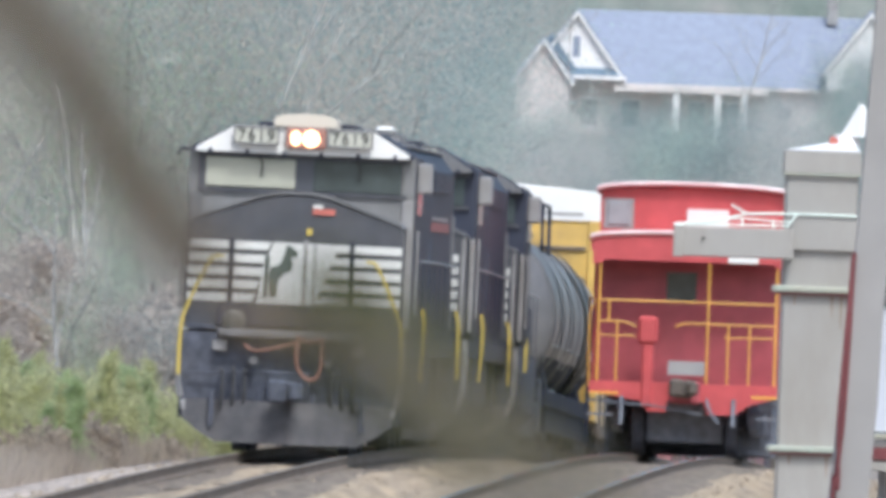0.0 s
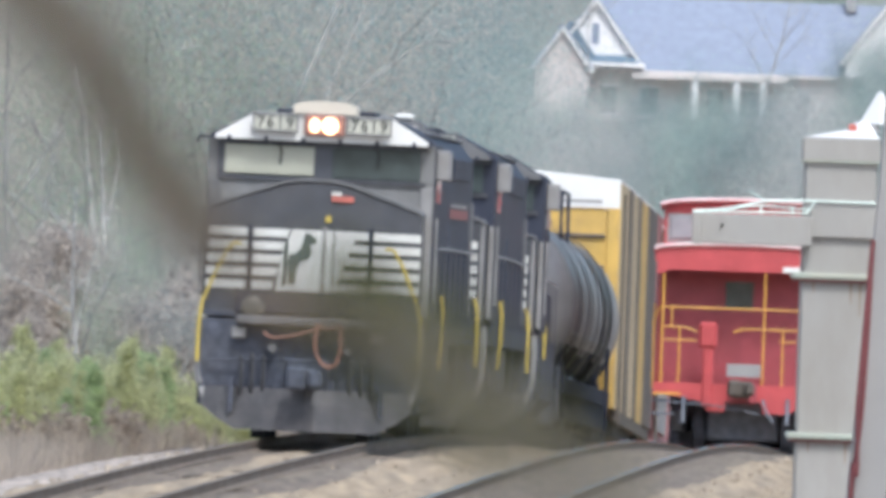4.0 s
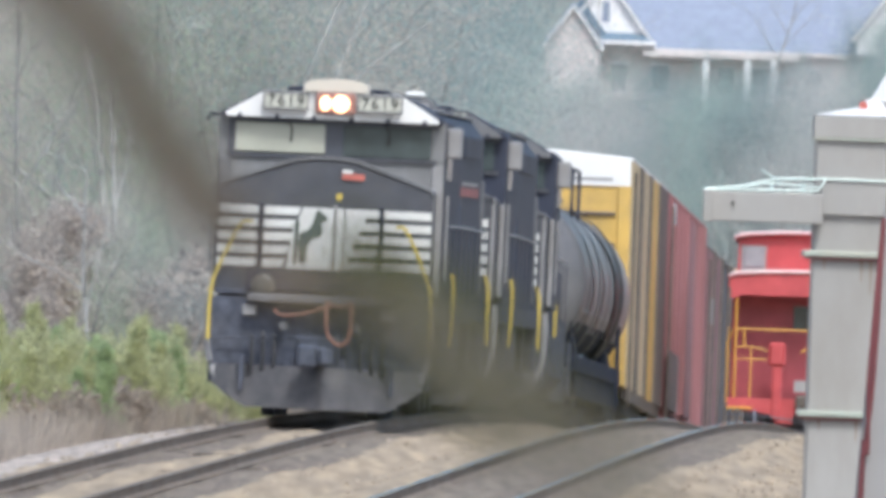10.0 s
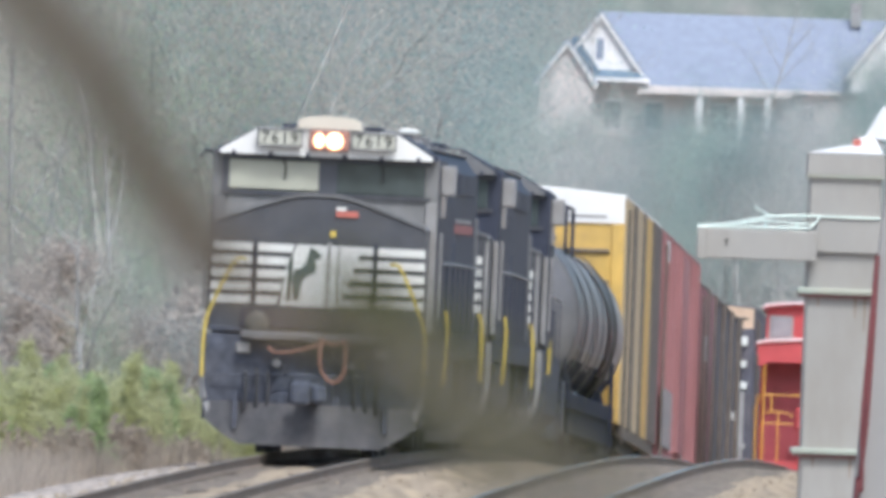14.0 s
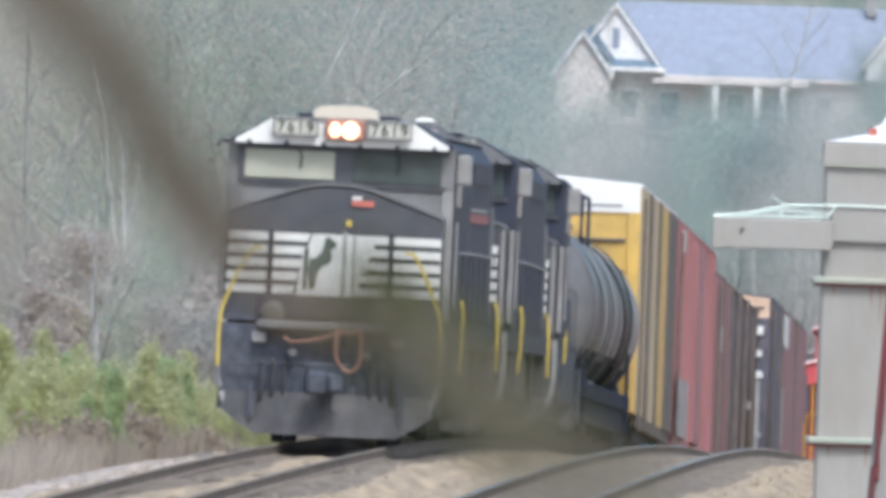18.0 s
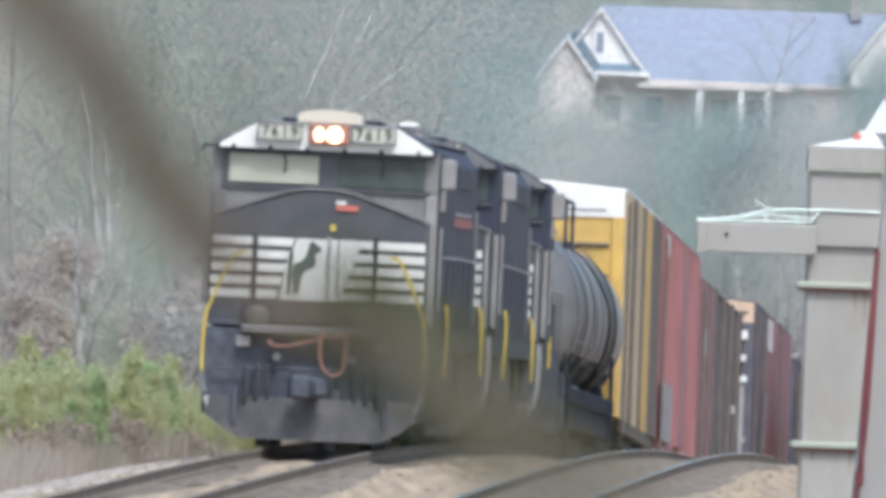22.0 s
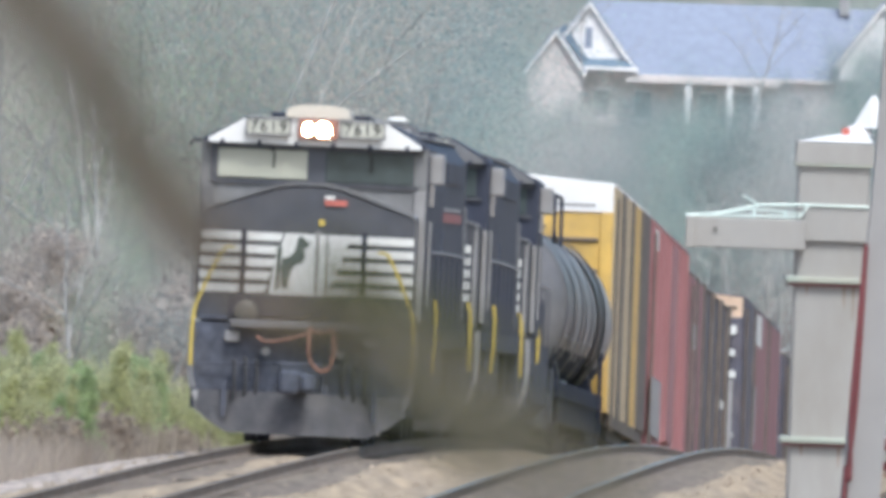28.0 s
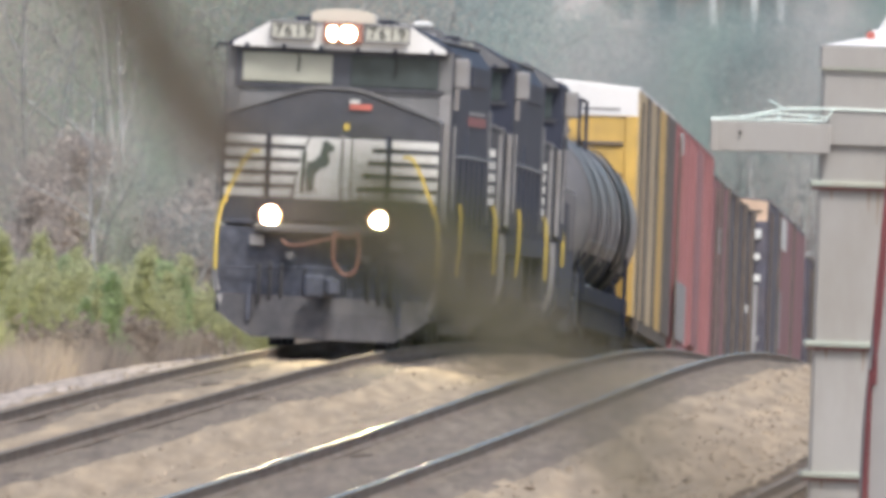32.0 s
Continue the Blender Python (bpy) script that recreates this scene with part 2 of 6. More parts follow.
def leafy(name, color, tint=0.35, through_light=0.35):
    """Leaves or needles: each clump its own shade, and some light passing through."""
    m = bpy.data.materials.new(name)
    m.use_nodes = True
    n, l = m.node_tree.nodes, m.node_tree.links
    b = n["Principled BSDF"]
    g = n.new("ShaderNodeNewGeometry")
    r = n.new("ShaderNodeMapRange")
    r.inputs[3].default_value, r.inputs[4].default_value = 1 - tint, 1 + tint
    l.new(g.outputs["Random Per Island"], r.inputs[0])
    mul = n.new("ShaderNodeMix")
    mul.data_type, mul.blend_type = "RGBA", "MULTIPLY"
    mul.inputs[0].default_value = 1
    mul.inputs[6].default_value = (*color, 1)
    l.new(r.outputs[0], mul.inputs[7])
    l.new(mul.outputs[2], b.inputs["Base Color"])
    b.inputs["Roughness"].default_value = 0.75
    t = n.new("ShaderNodeBsdfTranslucent")
    l.new(mul.outputs[2], t.inputs[0])
    mx = n.new("ShaderNodeMixShader")
    mx.inputs[0].default_value = through_light
    l.new(b.outputs[0], mx.inputs[1])
    l.new(t.outputs[0], mx.inputs[2])
    l.new(mx.outputs[0], n["Material Output"].inputs[0])
    return m


# Haze is put into these foliage colours, all paler but the near olive leaf.
M_PINE = leafy("pine_needles", (0.40, 0.48, 0.44), 0.12, 0.5)
M_WEED = leafy("fresh_yellow_green_needles", (0.64, 0.655, 0.40), 0.10, 0.6)
M_SAPLING = leafy("fresh_green_needles", (0.55, 0.65, 0.39), 0.12, 0.6)
M_DRYGRASS = leafy("dry_grass", (0.545, 0.475, 0.40), 0.16, 0.55)
M_TWIGHAZE = leafy("hazed_mauve_twig_sprays", (0.64, 0.635, 0.61), 0.06, 0.5)
M_GREENHAZE = leafy("hazed_grey_green_sprays", (0.49, 0.60, 0.53), 0.06, 0.5)
M_TEALHAZE = leafy("hazed_blue_green_sprays", (0.335, 0.435, 0.435), 0.06, 0.5)
M_BROWNHAZE = leafy("brown_grey_twig_sprays", (0.46, 0.415, 0.36), 0.08, 0.5)
M_WARMTWIG = leafy("tan_grey_twig_sprays", (0.65, 0.605, 0.535), 0.08, 0.5)
M_WARMGREEN = leafy("olive_grey_sprays", (0.455, 0.575, 0.42), 0.08, 0.5)
M_BUSHBROWN = leafy("brown_brush", (0.53, 0.475, 0.425), 0.16, 0.5)
M_BANKGREEN = leafy("bank_undergrowth", (0.38, 0.41, 0.33), 0.25, 0.5)
M_LEAFNEAR = leafy("olive_leaf", (0.155, 0.158, 0.072), 0.25)


# ---- building tools ----
def part(name, bm, material, parent=None, label="", smooth=False):
    me = bpy.data.meshes.new(name)
    bm.normal_update()
    bm.to_mesh(me)
    bm.free()
    return mesh_part(name, me, material, parent, label, smooth)


def mesh_part(name, me, material, parent=None, label="", smooth=False):
    for m in (material if isinstance(material, (list, tuple)) else [material]):
        me.materials.append(m)
    if smooth:
        me.polygons.foreach_set("use_smooth", [True] * len(me.polygons))
    ob = new(name, me)
    if parent:
        ob.parent = parent
    if label:
        ob["label"] = label
    return ob


def add_box(bm, lo, hi, bevel=0.0, m=None, index=0):
    cx = [(a + b) / 2 for a, b in zip(lo, hi)]
    sz = [b - a for a, b in zip(lo, hi)]
    mx = Matrix.Translation(cx) @ Matrix.Diagonal((*sz, 1))
    r = bmesh.ops.create_cube(bm, size=1, matrix=(m @ mx) if m else mx)
    vs = r["verts"]
    fs = {f for v in vs for f in v.link_faces}
    for f in fs:
        f.material_index = index
    if bevel:
        es = list({e for v in vs for e in v.link_edges})
        bmesh.ops.bevel(bm, geom=es, offset=bevel, segments=1, affect="EDGES")
    return bm


def box(lo, hi, bevel=0.0, m=None):
    return add_box(bmesh.new(), lo, hi, bevel, m)


def add_rod(bm, a, b, r, sides=8, r2=None):
    a, b = Vector(a), Vector(b)
    d = b - a
    m = Matrix.Translation((a + b) / 2) @ d.to_track_quat("Z", "Y").to_matrix().to_4x4()
    bmesh.ops.create_cone(bm, cap_ends=True, segments=sides, radius1=r, radius2=r if r2 is None else r2, depth=d.length, matrix=m)
    return bm


def rod(a, b, r, sides=8, r2=None):
    return add_rod(bmesh.new(), a, b, r, sides, r2)


def add_pipe(bm, pts, r, sides=6):
    """A bent round bar through the points; r may be one radius or one a point."""
    pts = [Vector(p) for p in pts]
    rs = r if isinstance(r, (list, tuple)) else [r] * len(pts)
    rings = []
    for i, p in enumerate(pts):
        d = (pts[min(i + 1, len(pts) - 1)] - pts[max(i - 1, 0)]).normalized()
        side = d.cross(Vector((0, 0, 1)) if abs(d.z) < 0.95 else Vector((0, 1, 0))).normalized()
        up = side.cross(d)
        rings.append([bm.verts.new(p + rs[i] * (math.cos(q) * side + math.sin(q) * up))
                      for q in [2 * math.pi * k / sides for k in range(sides)]])
    for a, b in zip(rings, rings[1:]):
        for k in range(sides):
            bm.faces.new((a[k], a[(k + 1) % sides], b[(k + 1) % sides], b[k]))
    bm.faces.new(rings[0][::-1])
    bm.faces.new(rings[-1])
    return bm


def pipe(pts, r, sides=6):
    return add_pipe(bmesh.new(), pts, r, sides)


def smooth_line(pts, steps=6):
    """Catmull-Rom points through pts."""
    pts = [Vector(p) for p in pts]
    out = []
    for i in range(len(pts) - 1):
        p0, p1, p2, p3 = pts[max(i - 1, 0)], pts[i], pts[i + 1], pts[min(i + 2, len(pts) - 1)]
        for s in range(steps):
            t = s / steps
            out.append(0.5 * ((2 * p1) + (p2 - p0) * t + (2 * p0 - 5 * p1 + 4 * p2 - p3) * t * t + (3 * p1 - p0 - 3 * p2 + p3) * t ** 3))
    return out + [pts[-1]]


def add_prism(bm, outline, y0, y1):
    """An outline of (x, z) drawn out from y0 to y1."""
    a = [bm.verts.new((x, y0, z)) for x, z in outline]
    b = [bm.verts.new((x, y1, z)) for x, z in outline]
    n = len(outline)
    for i in range(n):
        bm.faces.new((a[i], a[(i + 1) % n], b[(i + 1) % n], b[i]))
    bm.faces.new(a[::-1])
    bm.faces.new(b)
    bmesh.ops.recalc_face_normals(bm, faces=bm.faces[:])
    return bm


def prism(outline, y0, y1):
    return add_prism(bmesh.new(), outline, y0, y1)


def side_prism(outline, x0, x1):
    """An outline of (y, z) drawn out from x0 to x1."""
    bm = bmesh.new()
    a = [bm.verts.new((x0, y, z)) for y, z in outline]
    b = [bm.verts.new((x1, y, z)) for y, z in outline]
    n = len(outline)
    for i in range(n):
        bm.faces.new((a[i], a[(i + 1) % n], b[(i + 1) % n], b[i]))
    bm.faces.new(a[::-1])
    bm.faces.new(b)
    bmesh.ops.recalc_face_normals(bm, faces=bm.faces[:])
    return bm


def lettering(name, words, size, depth, m, material, parent, wide=1.0):
    c = bpy.data.curves.new(name, "FONT")
    c.body, c.size, c.extrude, c.align_x, c.align_y = words, size, depth, "CENTER", "CENTER"
    t = bpy.data.objects.new(name, c)
    me = bpy.data.meshes.new_from_object(t)
    bpy.data.objects.remove(t)
    ob = mesh_part(name, me, material, parent)
    ob.matrix_basis = m @ Matrix.Diagonal((wide, 1, 1, 1))
    return ob


def add_grass(verts, faces, r, x, y, z, height, lean):
    """One bent blade."""
    a = r.uniform(0, 2 * math.pi)
    w, dx, dy = 0.006 + 0.01 * r.random(), lean * r.normal(), lean * r.normal()
    c, s_ = math.cos(a) * w, math.sin(a) * w
    k = len(verts)
    verts += [(x - c, y - s_, z), (x + c, y + s_, z), (x + dx * 0.4 + c * 0.7, y + dy * 0.4 + s_ * 0.7, z + height * 0.6), (x + dx * 0.4 - c * 0.7, y + dy * 0.4 - s_ * 0.7, z + height * 0.6), (x + dx, y + dy, z + height)]
    faces += [(k, k + 1, k + 2, k + 3), (k + 3, k + 2, k + 4)]


def soup(name, verts, faces, material, parent=None, label="", smooth=False):
    me = bpy.data.meshes.new(name)
    me.from_pydata(verts, [], faces)
    return mesh_part(name, me, material, parent, label, smooth)


# ---- the line of the railway: place across, height of the rail head, and heading at y metres ahead ----
def line_x(y):
    u = min(max(y, 150.0), 475.0) - 290.0
    v = -1.5276 + 0.0424 * u - 0.0858e-3 * u * u + 0.8524e-6 * u ** 3
    s = 0.0424 - 0.1716e-3 * u + 2.5572e-6 * u * u
    return v + s * (y - 290.0 - u)


def line_z(y):
    u = min(max(y, 150.0), 475.0) - 290.0
    v = -1.1592e-4 * u * u - 3.1032e-7 * u ** 3
    s = -2.3184e-4 * u - 9.3096e-7 * u * u
    return v + s * (y - 290.0 - u)


def on_line(y0, length, offset=0.0):
    """The pose of a car whose near end is at y0: its origin at the rail head there, its length along +y."""
    y1 = y0 + length
    a = Vector((line_x(y0) + offset, y0, line_z(y0)))
    b = Vector((line_x(y1) + offset, y1, line_z(y1)))
    d = b - a
    return Matrix.Translation(a) @ Euler((math.atan2(d.z, d.y), 0, -math.atan2(d.x, d.y))).to_matrix().to_4x4()


TRACK2, TRACK3 = 4.4, 9.75

# ---- the ground, rising to wooded hills far behind ----
def smoothstep(a, b, v):
    t = min(max((v - a) / (b - a), 0.0), 1.0)
    return t * t * (3 - 2 * t)


def ground_z(x, y):
    base = line_z(min(y, 470.0)) - 0.72
    if y > 470:
        base -= 0.02 * (min(y, 560) - 470)
    side = x - line_x(min(y, 600.0))
    base += (1.35 - base) * (1 - smoothstep(12, 75, y))   # the bank from which it is seen
    if y > 470:
        cut = smoothstep(470, 478, y) * (1 - smoothstep(640, 760, y)) * (1 - smoothstep(10, 22, abs(side - 3)))
        base += cut * (line_z(min(y, 600.0)) - 0.72 - base)
    far = smoothstep(1190, 1385, y) * smoothstep(-6, 6, x)
    z = base * (1 - far) + 11.0 * far
    bank = smoothstep(-3.9, -9.8, side) * smoothstep(322, 400, y)
    z += 4.0 * bank * (1 - far)
    z += 0.12 * noise.noise((x * 0.4, y * 0.1, 0)) * smoothstep(3.2, 5, abs(side - 3.5))
    return z


def make_ground():
    xs = [-900, -500, -250, -120, -60, -35] + [i * 1.0 for i in range(-24, 41)] + [50, 70, 110, 250, 500, 900]
    ys = [-60, 0, 60, 100] + [120 + i * 3.0 for i in range(0, 150)] + [580 + i * 30 for i in range(0, 40)] + [1900, 2300, 2900, 3600, 4500]
    verts = [(x, y, ground_z(x, y)) for y in ys for x in xs]
    w = len(xs)
    faces = [(j * w + i, j * w + i + 1, (j + 1) * w + i + 1, (j + 1) * w + i) for j in range(len(ys) - 1) for i in range(w - 1)]
    tagged(soup("ground", verts, faces, M_DIRT, smooth=True), "brown leaf-littered ground rising to low hills", "ground", kind="structure")


make_ground()


def make_backdrop():
    """Far woods behind everything else, self-lit, with haze and daylight put into the glow."""
    m = bpy.data.materials.new("far_haze_glow")
    m.use_nodes = True
    n, l = m.node_tree.nodes, m.node_tree.links
    n.remove(n["Principled BSDF"])
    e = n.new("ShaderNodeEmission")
    tc = n.new("ShaderNodeTexCoord")

    def patches(scale, stretch, detail, stops):
        mp = n.new("ShaderNodeMapping")
        mp.inputs["Scale"].default_value = stretch
        l.new(tc.outputs["Object"], mp.inputs[0])
        a = n.new("ShaderNodeTexNoise")
        a.inputs["Scale"].default_value = scale
        a.inputs["Detail"].default_value = detail
        a.inputs["Roughness"].default_value = 0.6
        l.new(mp.outputs[0], a.inputs["Vector"])
        r = n.new("ShaderNodeValToRGB")
        r.color_ramp.elements[0].position, r.color_ramp.elements[0].color = stops[0]
        r.color_ramp.elements[1].position, r.color_ramp.elements[1].color = stops[1]
        l.new(a.outputs[0], r.inputs[0])
        return r.outputs[0]

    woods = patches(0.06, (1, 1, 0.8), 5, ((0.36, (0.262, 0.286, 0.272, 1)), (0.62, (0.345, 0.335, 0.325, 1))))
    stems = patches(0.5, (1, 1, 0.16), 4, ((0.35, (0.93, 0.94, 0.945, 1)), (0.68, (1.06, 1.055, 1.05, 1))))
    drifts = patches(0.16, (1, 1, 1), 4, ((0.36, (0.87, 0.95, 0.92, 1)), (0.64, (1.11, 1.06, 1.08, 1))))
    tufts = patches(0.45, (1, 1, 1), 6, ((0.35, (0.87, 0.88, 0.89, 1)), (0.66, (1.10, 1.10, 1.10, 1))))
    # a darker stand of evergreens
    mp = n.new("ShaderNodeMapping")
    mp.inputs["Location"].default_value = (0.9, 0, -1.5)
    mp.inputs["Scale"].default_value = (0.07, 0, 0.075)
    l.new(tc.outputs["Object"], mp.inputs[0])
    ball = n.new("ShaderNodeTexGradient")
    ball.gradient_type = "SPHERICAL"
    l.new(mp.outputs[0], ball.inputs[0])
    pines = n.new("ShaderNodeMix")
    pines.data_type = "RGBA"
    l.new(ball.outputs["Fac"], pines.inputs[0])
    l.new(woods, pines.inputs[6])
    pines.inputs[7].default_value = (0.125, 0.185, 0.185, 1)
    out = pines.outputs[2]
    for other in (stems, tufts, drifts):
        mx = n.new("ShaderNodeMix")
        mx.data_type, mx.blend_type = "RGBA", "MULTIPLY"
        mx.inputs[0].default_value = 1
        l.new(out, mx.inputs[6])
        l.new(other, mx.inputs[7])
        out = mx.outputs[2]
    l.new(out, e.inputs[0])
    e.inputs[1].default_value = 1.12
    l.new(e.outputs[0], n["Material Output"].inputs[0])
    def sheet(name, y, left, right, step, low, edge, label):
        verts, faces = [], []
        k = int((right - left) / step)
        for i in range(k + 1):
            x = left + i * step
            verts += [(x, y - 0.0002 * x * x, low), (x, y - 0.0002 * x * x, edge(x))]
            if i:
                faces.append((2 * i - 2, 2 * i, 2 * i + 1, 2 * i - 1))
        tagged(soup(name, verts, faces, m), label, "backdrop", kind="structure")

    sheet("backdrop", 1450, -800, 800, 50, -30, lambda x: 75 + 10 * noise.noise((x * 0.006, 0, 5)), "self-lit hazy blue-grey wooded hillside in the far distance")


make_backdrop()


# ---- three tracks: ballast bed, ties, rails ----
def make_ballast():
    """One bed under the tracks: shoulders, hollows between the tracks."""
    profile = [(-4.2, -0.95), (-2.5, -0.30), (-1.5, -0.17), (1.5, -0.17), (2.2, -0.32), (2.95, -0.16), (5.9, -0.16), (6.7, -0.32),
               (7.6, -0.42), (8.3, -0.24), (11.3, -0.24), (13.5, -0.9)]
    fine = []
    for (a, az), (b, bz) in zip(profile, profile[1:]):
        k = max(1, int((b - a) / (0.1 if -1.6 < a < 6.8 else 0.25)))
        fine += [(a + (b - a) * i / k, az + (bz - az) * i / k) for i in range(k)]
    fine.append(profile[-1])
    ys = [100 + i * 0.8 for i in range(0, 125)] + [200 + i * 0.4 for i in range(0, 300)] + [320 + i * 0.8 for i in range(0, 244)]
    verts = [(line_x(y) + o, y, line_z(y) + z + 0.035 * noise.noise((o * 2.2, y * 0.22, 1)) + 0.016 * noise.noise((o * 6, y * 0.7, 3)))
             for y in ys for o, z in fine]
    w = len(fine)
    faces = [(j * w + i, j * w + i + 1, (j + 1) * w + i + 1, (j + 1) * w + i) for j in range(len(ys) - 1) for i in range(w - 1)]
    bed = soup("ballast", verts, faces, [M_BALLAST, M_RUSTBALLAST, M_PALEGRAVEL], smooth=True)
    def kind(o, y):
        """0 clean tan stone, 1 rust-stained beside and between the rails, 2 pale gravel of the left shoulder."""
        rag = 0.22 * noise.noise((o * 0.3, y * 0.05, 6)) + 0.10 * noise.noise((o * 0.5, y * 0.22, 2))
        if o < -1.3 + rag:
            return 2
        if 0.6 < o < 1.5 + rag or -0.95 < o < -0.26 + rag or TRACK2 - 0.98 + 0.5 * rag < o < TRACK2 + 1.5 + 1.4 * rag:
            return 1
        return 0

    bed.data.polygons.foreach_set("material_index", [kind(o + 0.05, y) for y in ys[:-1] for o, z in fine[:-1]])
    tagged(bed, "tan and grey crushed stone ballast bed", "ballast", kind="structure")


make_ballast()


def make_stones():
    """Loose stones over the bed, thickest where the view passes nearest."""
    rng = np.random.default_rng(3)
    verts, faces = [], []
    for i in range(13000):
        y = 185 + 150 * rng.random() ** 1.3
        o = rng.uniform(-3.6, 12.0) if i < 10000 else rng.uniform(-3.2, -1.35)
        if min(abs(o - c - s) for c in (0, TRACK2, TRACK3) for s in (-0.755, 0.755)) < 0.13:
            continue
        z = -0.2 if -1.6 < o < 11.4 else -0.25 - 0.4 * (max(-1.6 - o, o - 11.4))
        if 1.7 < o < 2.7 or 6.4 < o < 8.0:
            z -= 0.11
        r = rng.uniform(0.014, 0.036) if rng.random() < (0.992 if i < 10000 else 0.6) else rng.uniform(0.04, 0.07)
        c = np.array((line_x(y) + o, y, line_z(y) + z + r * 0.3))
        p = rng.normal(0, 1, (6, 3)) * 0.25 + np.array([(1, 0, 0), (-1, 0, 0), (0, 1, 0), (0, -1, 0), (0, 0, 0.8), (0, 0, -0.8)])
        k = len(verts)
        verts += [tuple(q) for q in c + r * p]
        faces += [(k + a, k + b, k + d) for a, b, d in ((0, 2, 4), (2, 1, 4), (1, 3, 4), (3, 0, 4), (2, 0, 5), (1, 2, 5), (3, 1, 5), (0, 3, 5))]
    tagged(soup("loose_stones", verts, faces, M_STONES), "loose pale grey and tan ballast stones", "gravel", kind="stuff")


make_stones()

RAIL_PROFILE = [(-0.07, -0.17), (0.07, -0.17), (0.07, -0.155), (0.012, -0.13), (0.012, -0.045), (0.037, -0.03), (0.037, -0.017),
                (0.031, -0.0095), (0.017, -0.0030), (0.0, 0.0), (-0.017, -0.0030), (-0.031, -0.0095), (-0.037, -0.017), (-0.037, -0.03), (-0.012, -0.045), (-0.012, -0.13), (-0.07, -0.155)]


def make_rail(offset, parent, head):
    ys = [100 + i * 2.0 for i in range(0, 215)]
    n = len(RAIL_PROFILE)
    verts = [(line_x(y) + offset + px, y, line_z(y) + pz) for y in ys for px, pz in RAIL_PROFILE]
    faces, kinds = [], []
    for j in range(len(ys) - 1):
        for i in range(n):
            faces.append((j * n + i, j * n + (i + 1) % n, (j + 1) * n + (i + 1) % n, (j + 1) * n + i))
            kinds.append(1 if 6 <= i <= 11 else 0)
    ob = soup("rail", verts, faces, [M_RAILSIDE, head], parent)
    ob.data.polygons.foreach_set("material_index", kinds)
    ob.data.polygons.foreach_set("use_smooth", [k == 1 for k in kinds])
    return ob


def make_track(offset, label, head):
    root = tagged(new("railway_track"), label, "railway track", group="parallel tracks", kind="structure")
    for s in (-0.755, 0.755):
        make_rail(offset + s, root, head)
    tie = bpy.data.meshes.new("tie")
    bm = box((-1.3, -0.115, -0.36), (1.3, 0.115, -0.185), 0.012)
    bm.to_mesh(tie)
    bm.free()
    tie.materials.append(M_TIE)
    y, i = 195.0, 0
    while y < 330 and i < 230:
        o = new("tie", tie)
        o.parent = root
        o.matrix_basis = pose(line_x(y) + offset + random.uniform(-0.03, 0.03), y, line_z(y) + random.uniform(-0.012, 0.006), 0, 0, -2 + random.uniform(-1, 1))
        y, i = y + 0.58, i + 1


make_track(0.0, "main railway track with worn steel rails on timber ties", M_RAILTOP)
make_track(TRACK2, "second railway track with polished steel rails on timber ties", M_RAILBRIGHT)
make_track(TRACK3, "siding track beside the painted post", M_RAILTOP)


# ---- the train ----
def wheel_mesh():
    bm = bmesh.new()
    add_rod(bm, (-0.07, 0, 0), (0.07, 0, 0), 0.5, 20)
    add_rod(bm, (-0.10, 0, 0), (-0.07, 0, 0), 0.54, 20)
    add_rod(bm, (0.07, 0, 0), (0.11, 0, 0), 0.16, 10)
    me = bpy.data.meshes.new("wheel")
    bm.to_mesh(me)
    bm.free()
    me.materials.append(M_UNDER)
    return me


WHEEL = wheel_mesh()


def bogie(parent, y, axles, spread, metal=None):
    """A truck with its side frames and wheels, centred at y."""
    t = part("bogie", add_box(box((-0.95, y - 0.25, 0.45), (0.95, y + 0.25, 0.85), 0.03), (-0.6, y - spread, 0.5), (0.6, y + spread, 0.6)), (metal or M_UNDER), parent)
    ys = [y + (i - (axles - 1) / 2) * (2 * spread / (axles - 1)) for i in range(axles)]
    for s in (-1, 1):
        bm = side_prism([(y - spread - 0.35, 0.45), (y - spread - 0.3, 0.68), (y - 0.5, 0.72), (y - 0.4, 0.9), (y + 0.4, 0.9), (y + 0.5, 0.72),
                         (y + spread + 0.3, 0.68), (y + spread + 0.35, 0.45), (y + 0.6, 0.35), (y - 0.6, 0.35)], s * 1.02, s * 1.16)
        for q in ys:
            add_box(bm, (s * 1.02 if s > 0 else -1.26, q - 0.17, 0.35), (1.26 if s > 0 else -1.02, q + 0.17, 0.72), 0.02)
        part("side_frame", bm, (metal or M_UNDER), t)
    for q in ys:
        for s in (-1, 1):
            w = new("wheel", WHEEL)
            w.parent = t
            w.matrix_basis = pose(s * 0.76, q, 0.5, 0, 0, 0 if s > 0 else 180)
    return t


def nose_outline(w, bottom, side, top):
    """Half-rounded chevron outline (x, z)."""
    return [(-w, bottom), (w, bottom), (w, side - 0.06), (w - 0.06, side), (0.45, top - 0.05), (0.2, top), (-0.2, top), (-0.45, top - 0.05), (-w + 0.06, side), (-w, side - 0.06)]


def handrail_front(parent, s, y):
    part("handrail", pipe(smooth_line([(s * 1.02, y + 0.1, 2.72), (s * 1.14, y, 2.70), (s * 1.28, y, 2.45), (s * 1.42, y - 0.02, 2.12), (s * 1.52, y, 1.85),
                                       (s * 1.55, y, 1.5), (s * 1.55, y, 1.05)], 4), 0.027), M_SAFETY, parent, "bright yellow corner handrail")


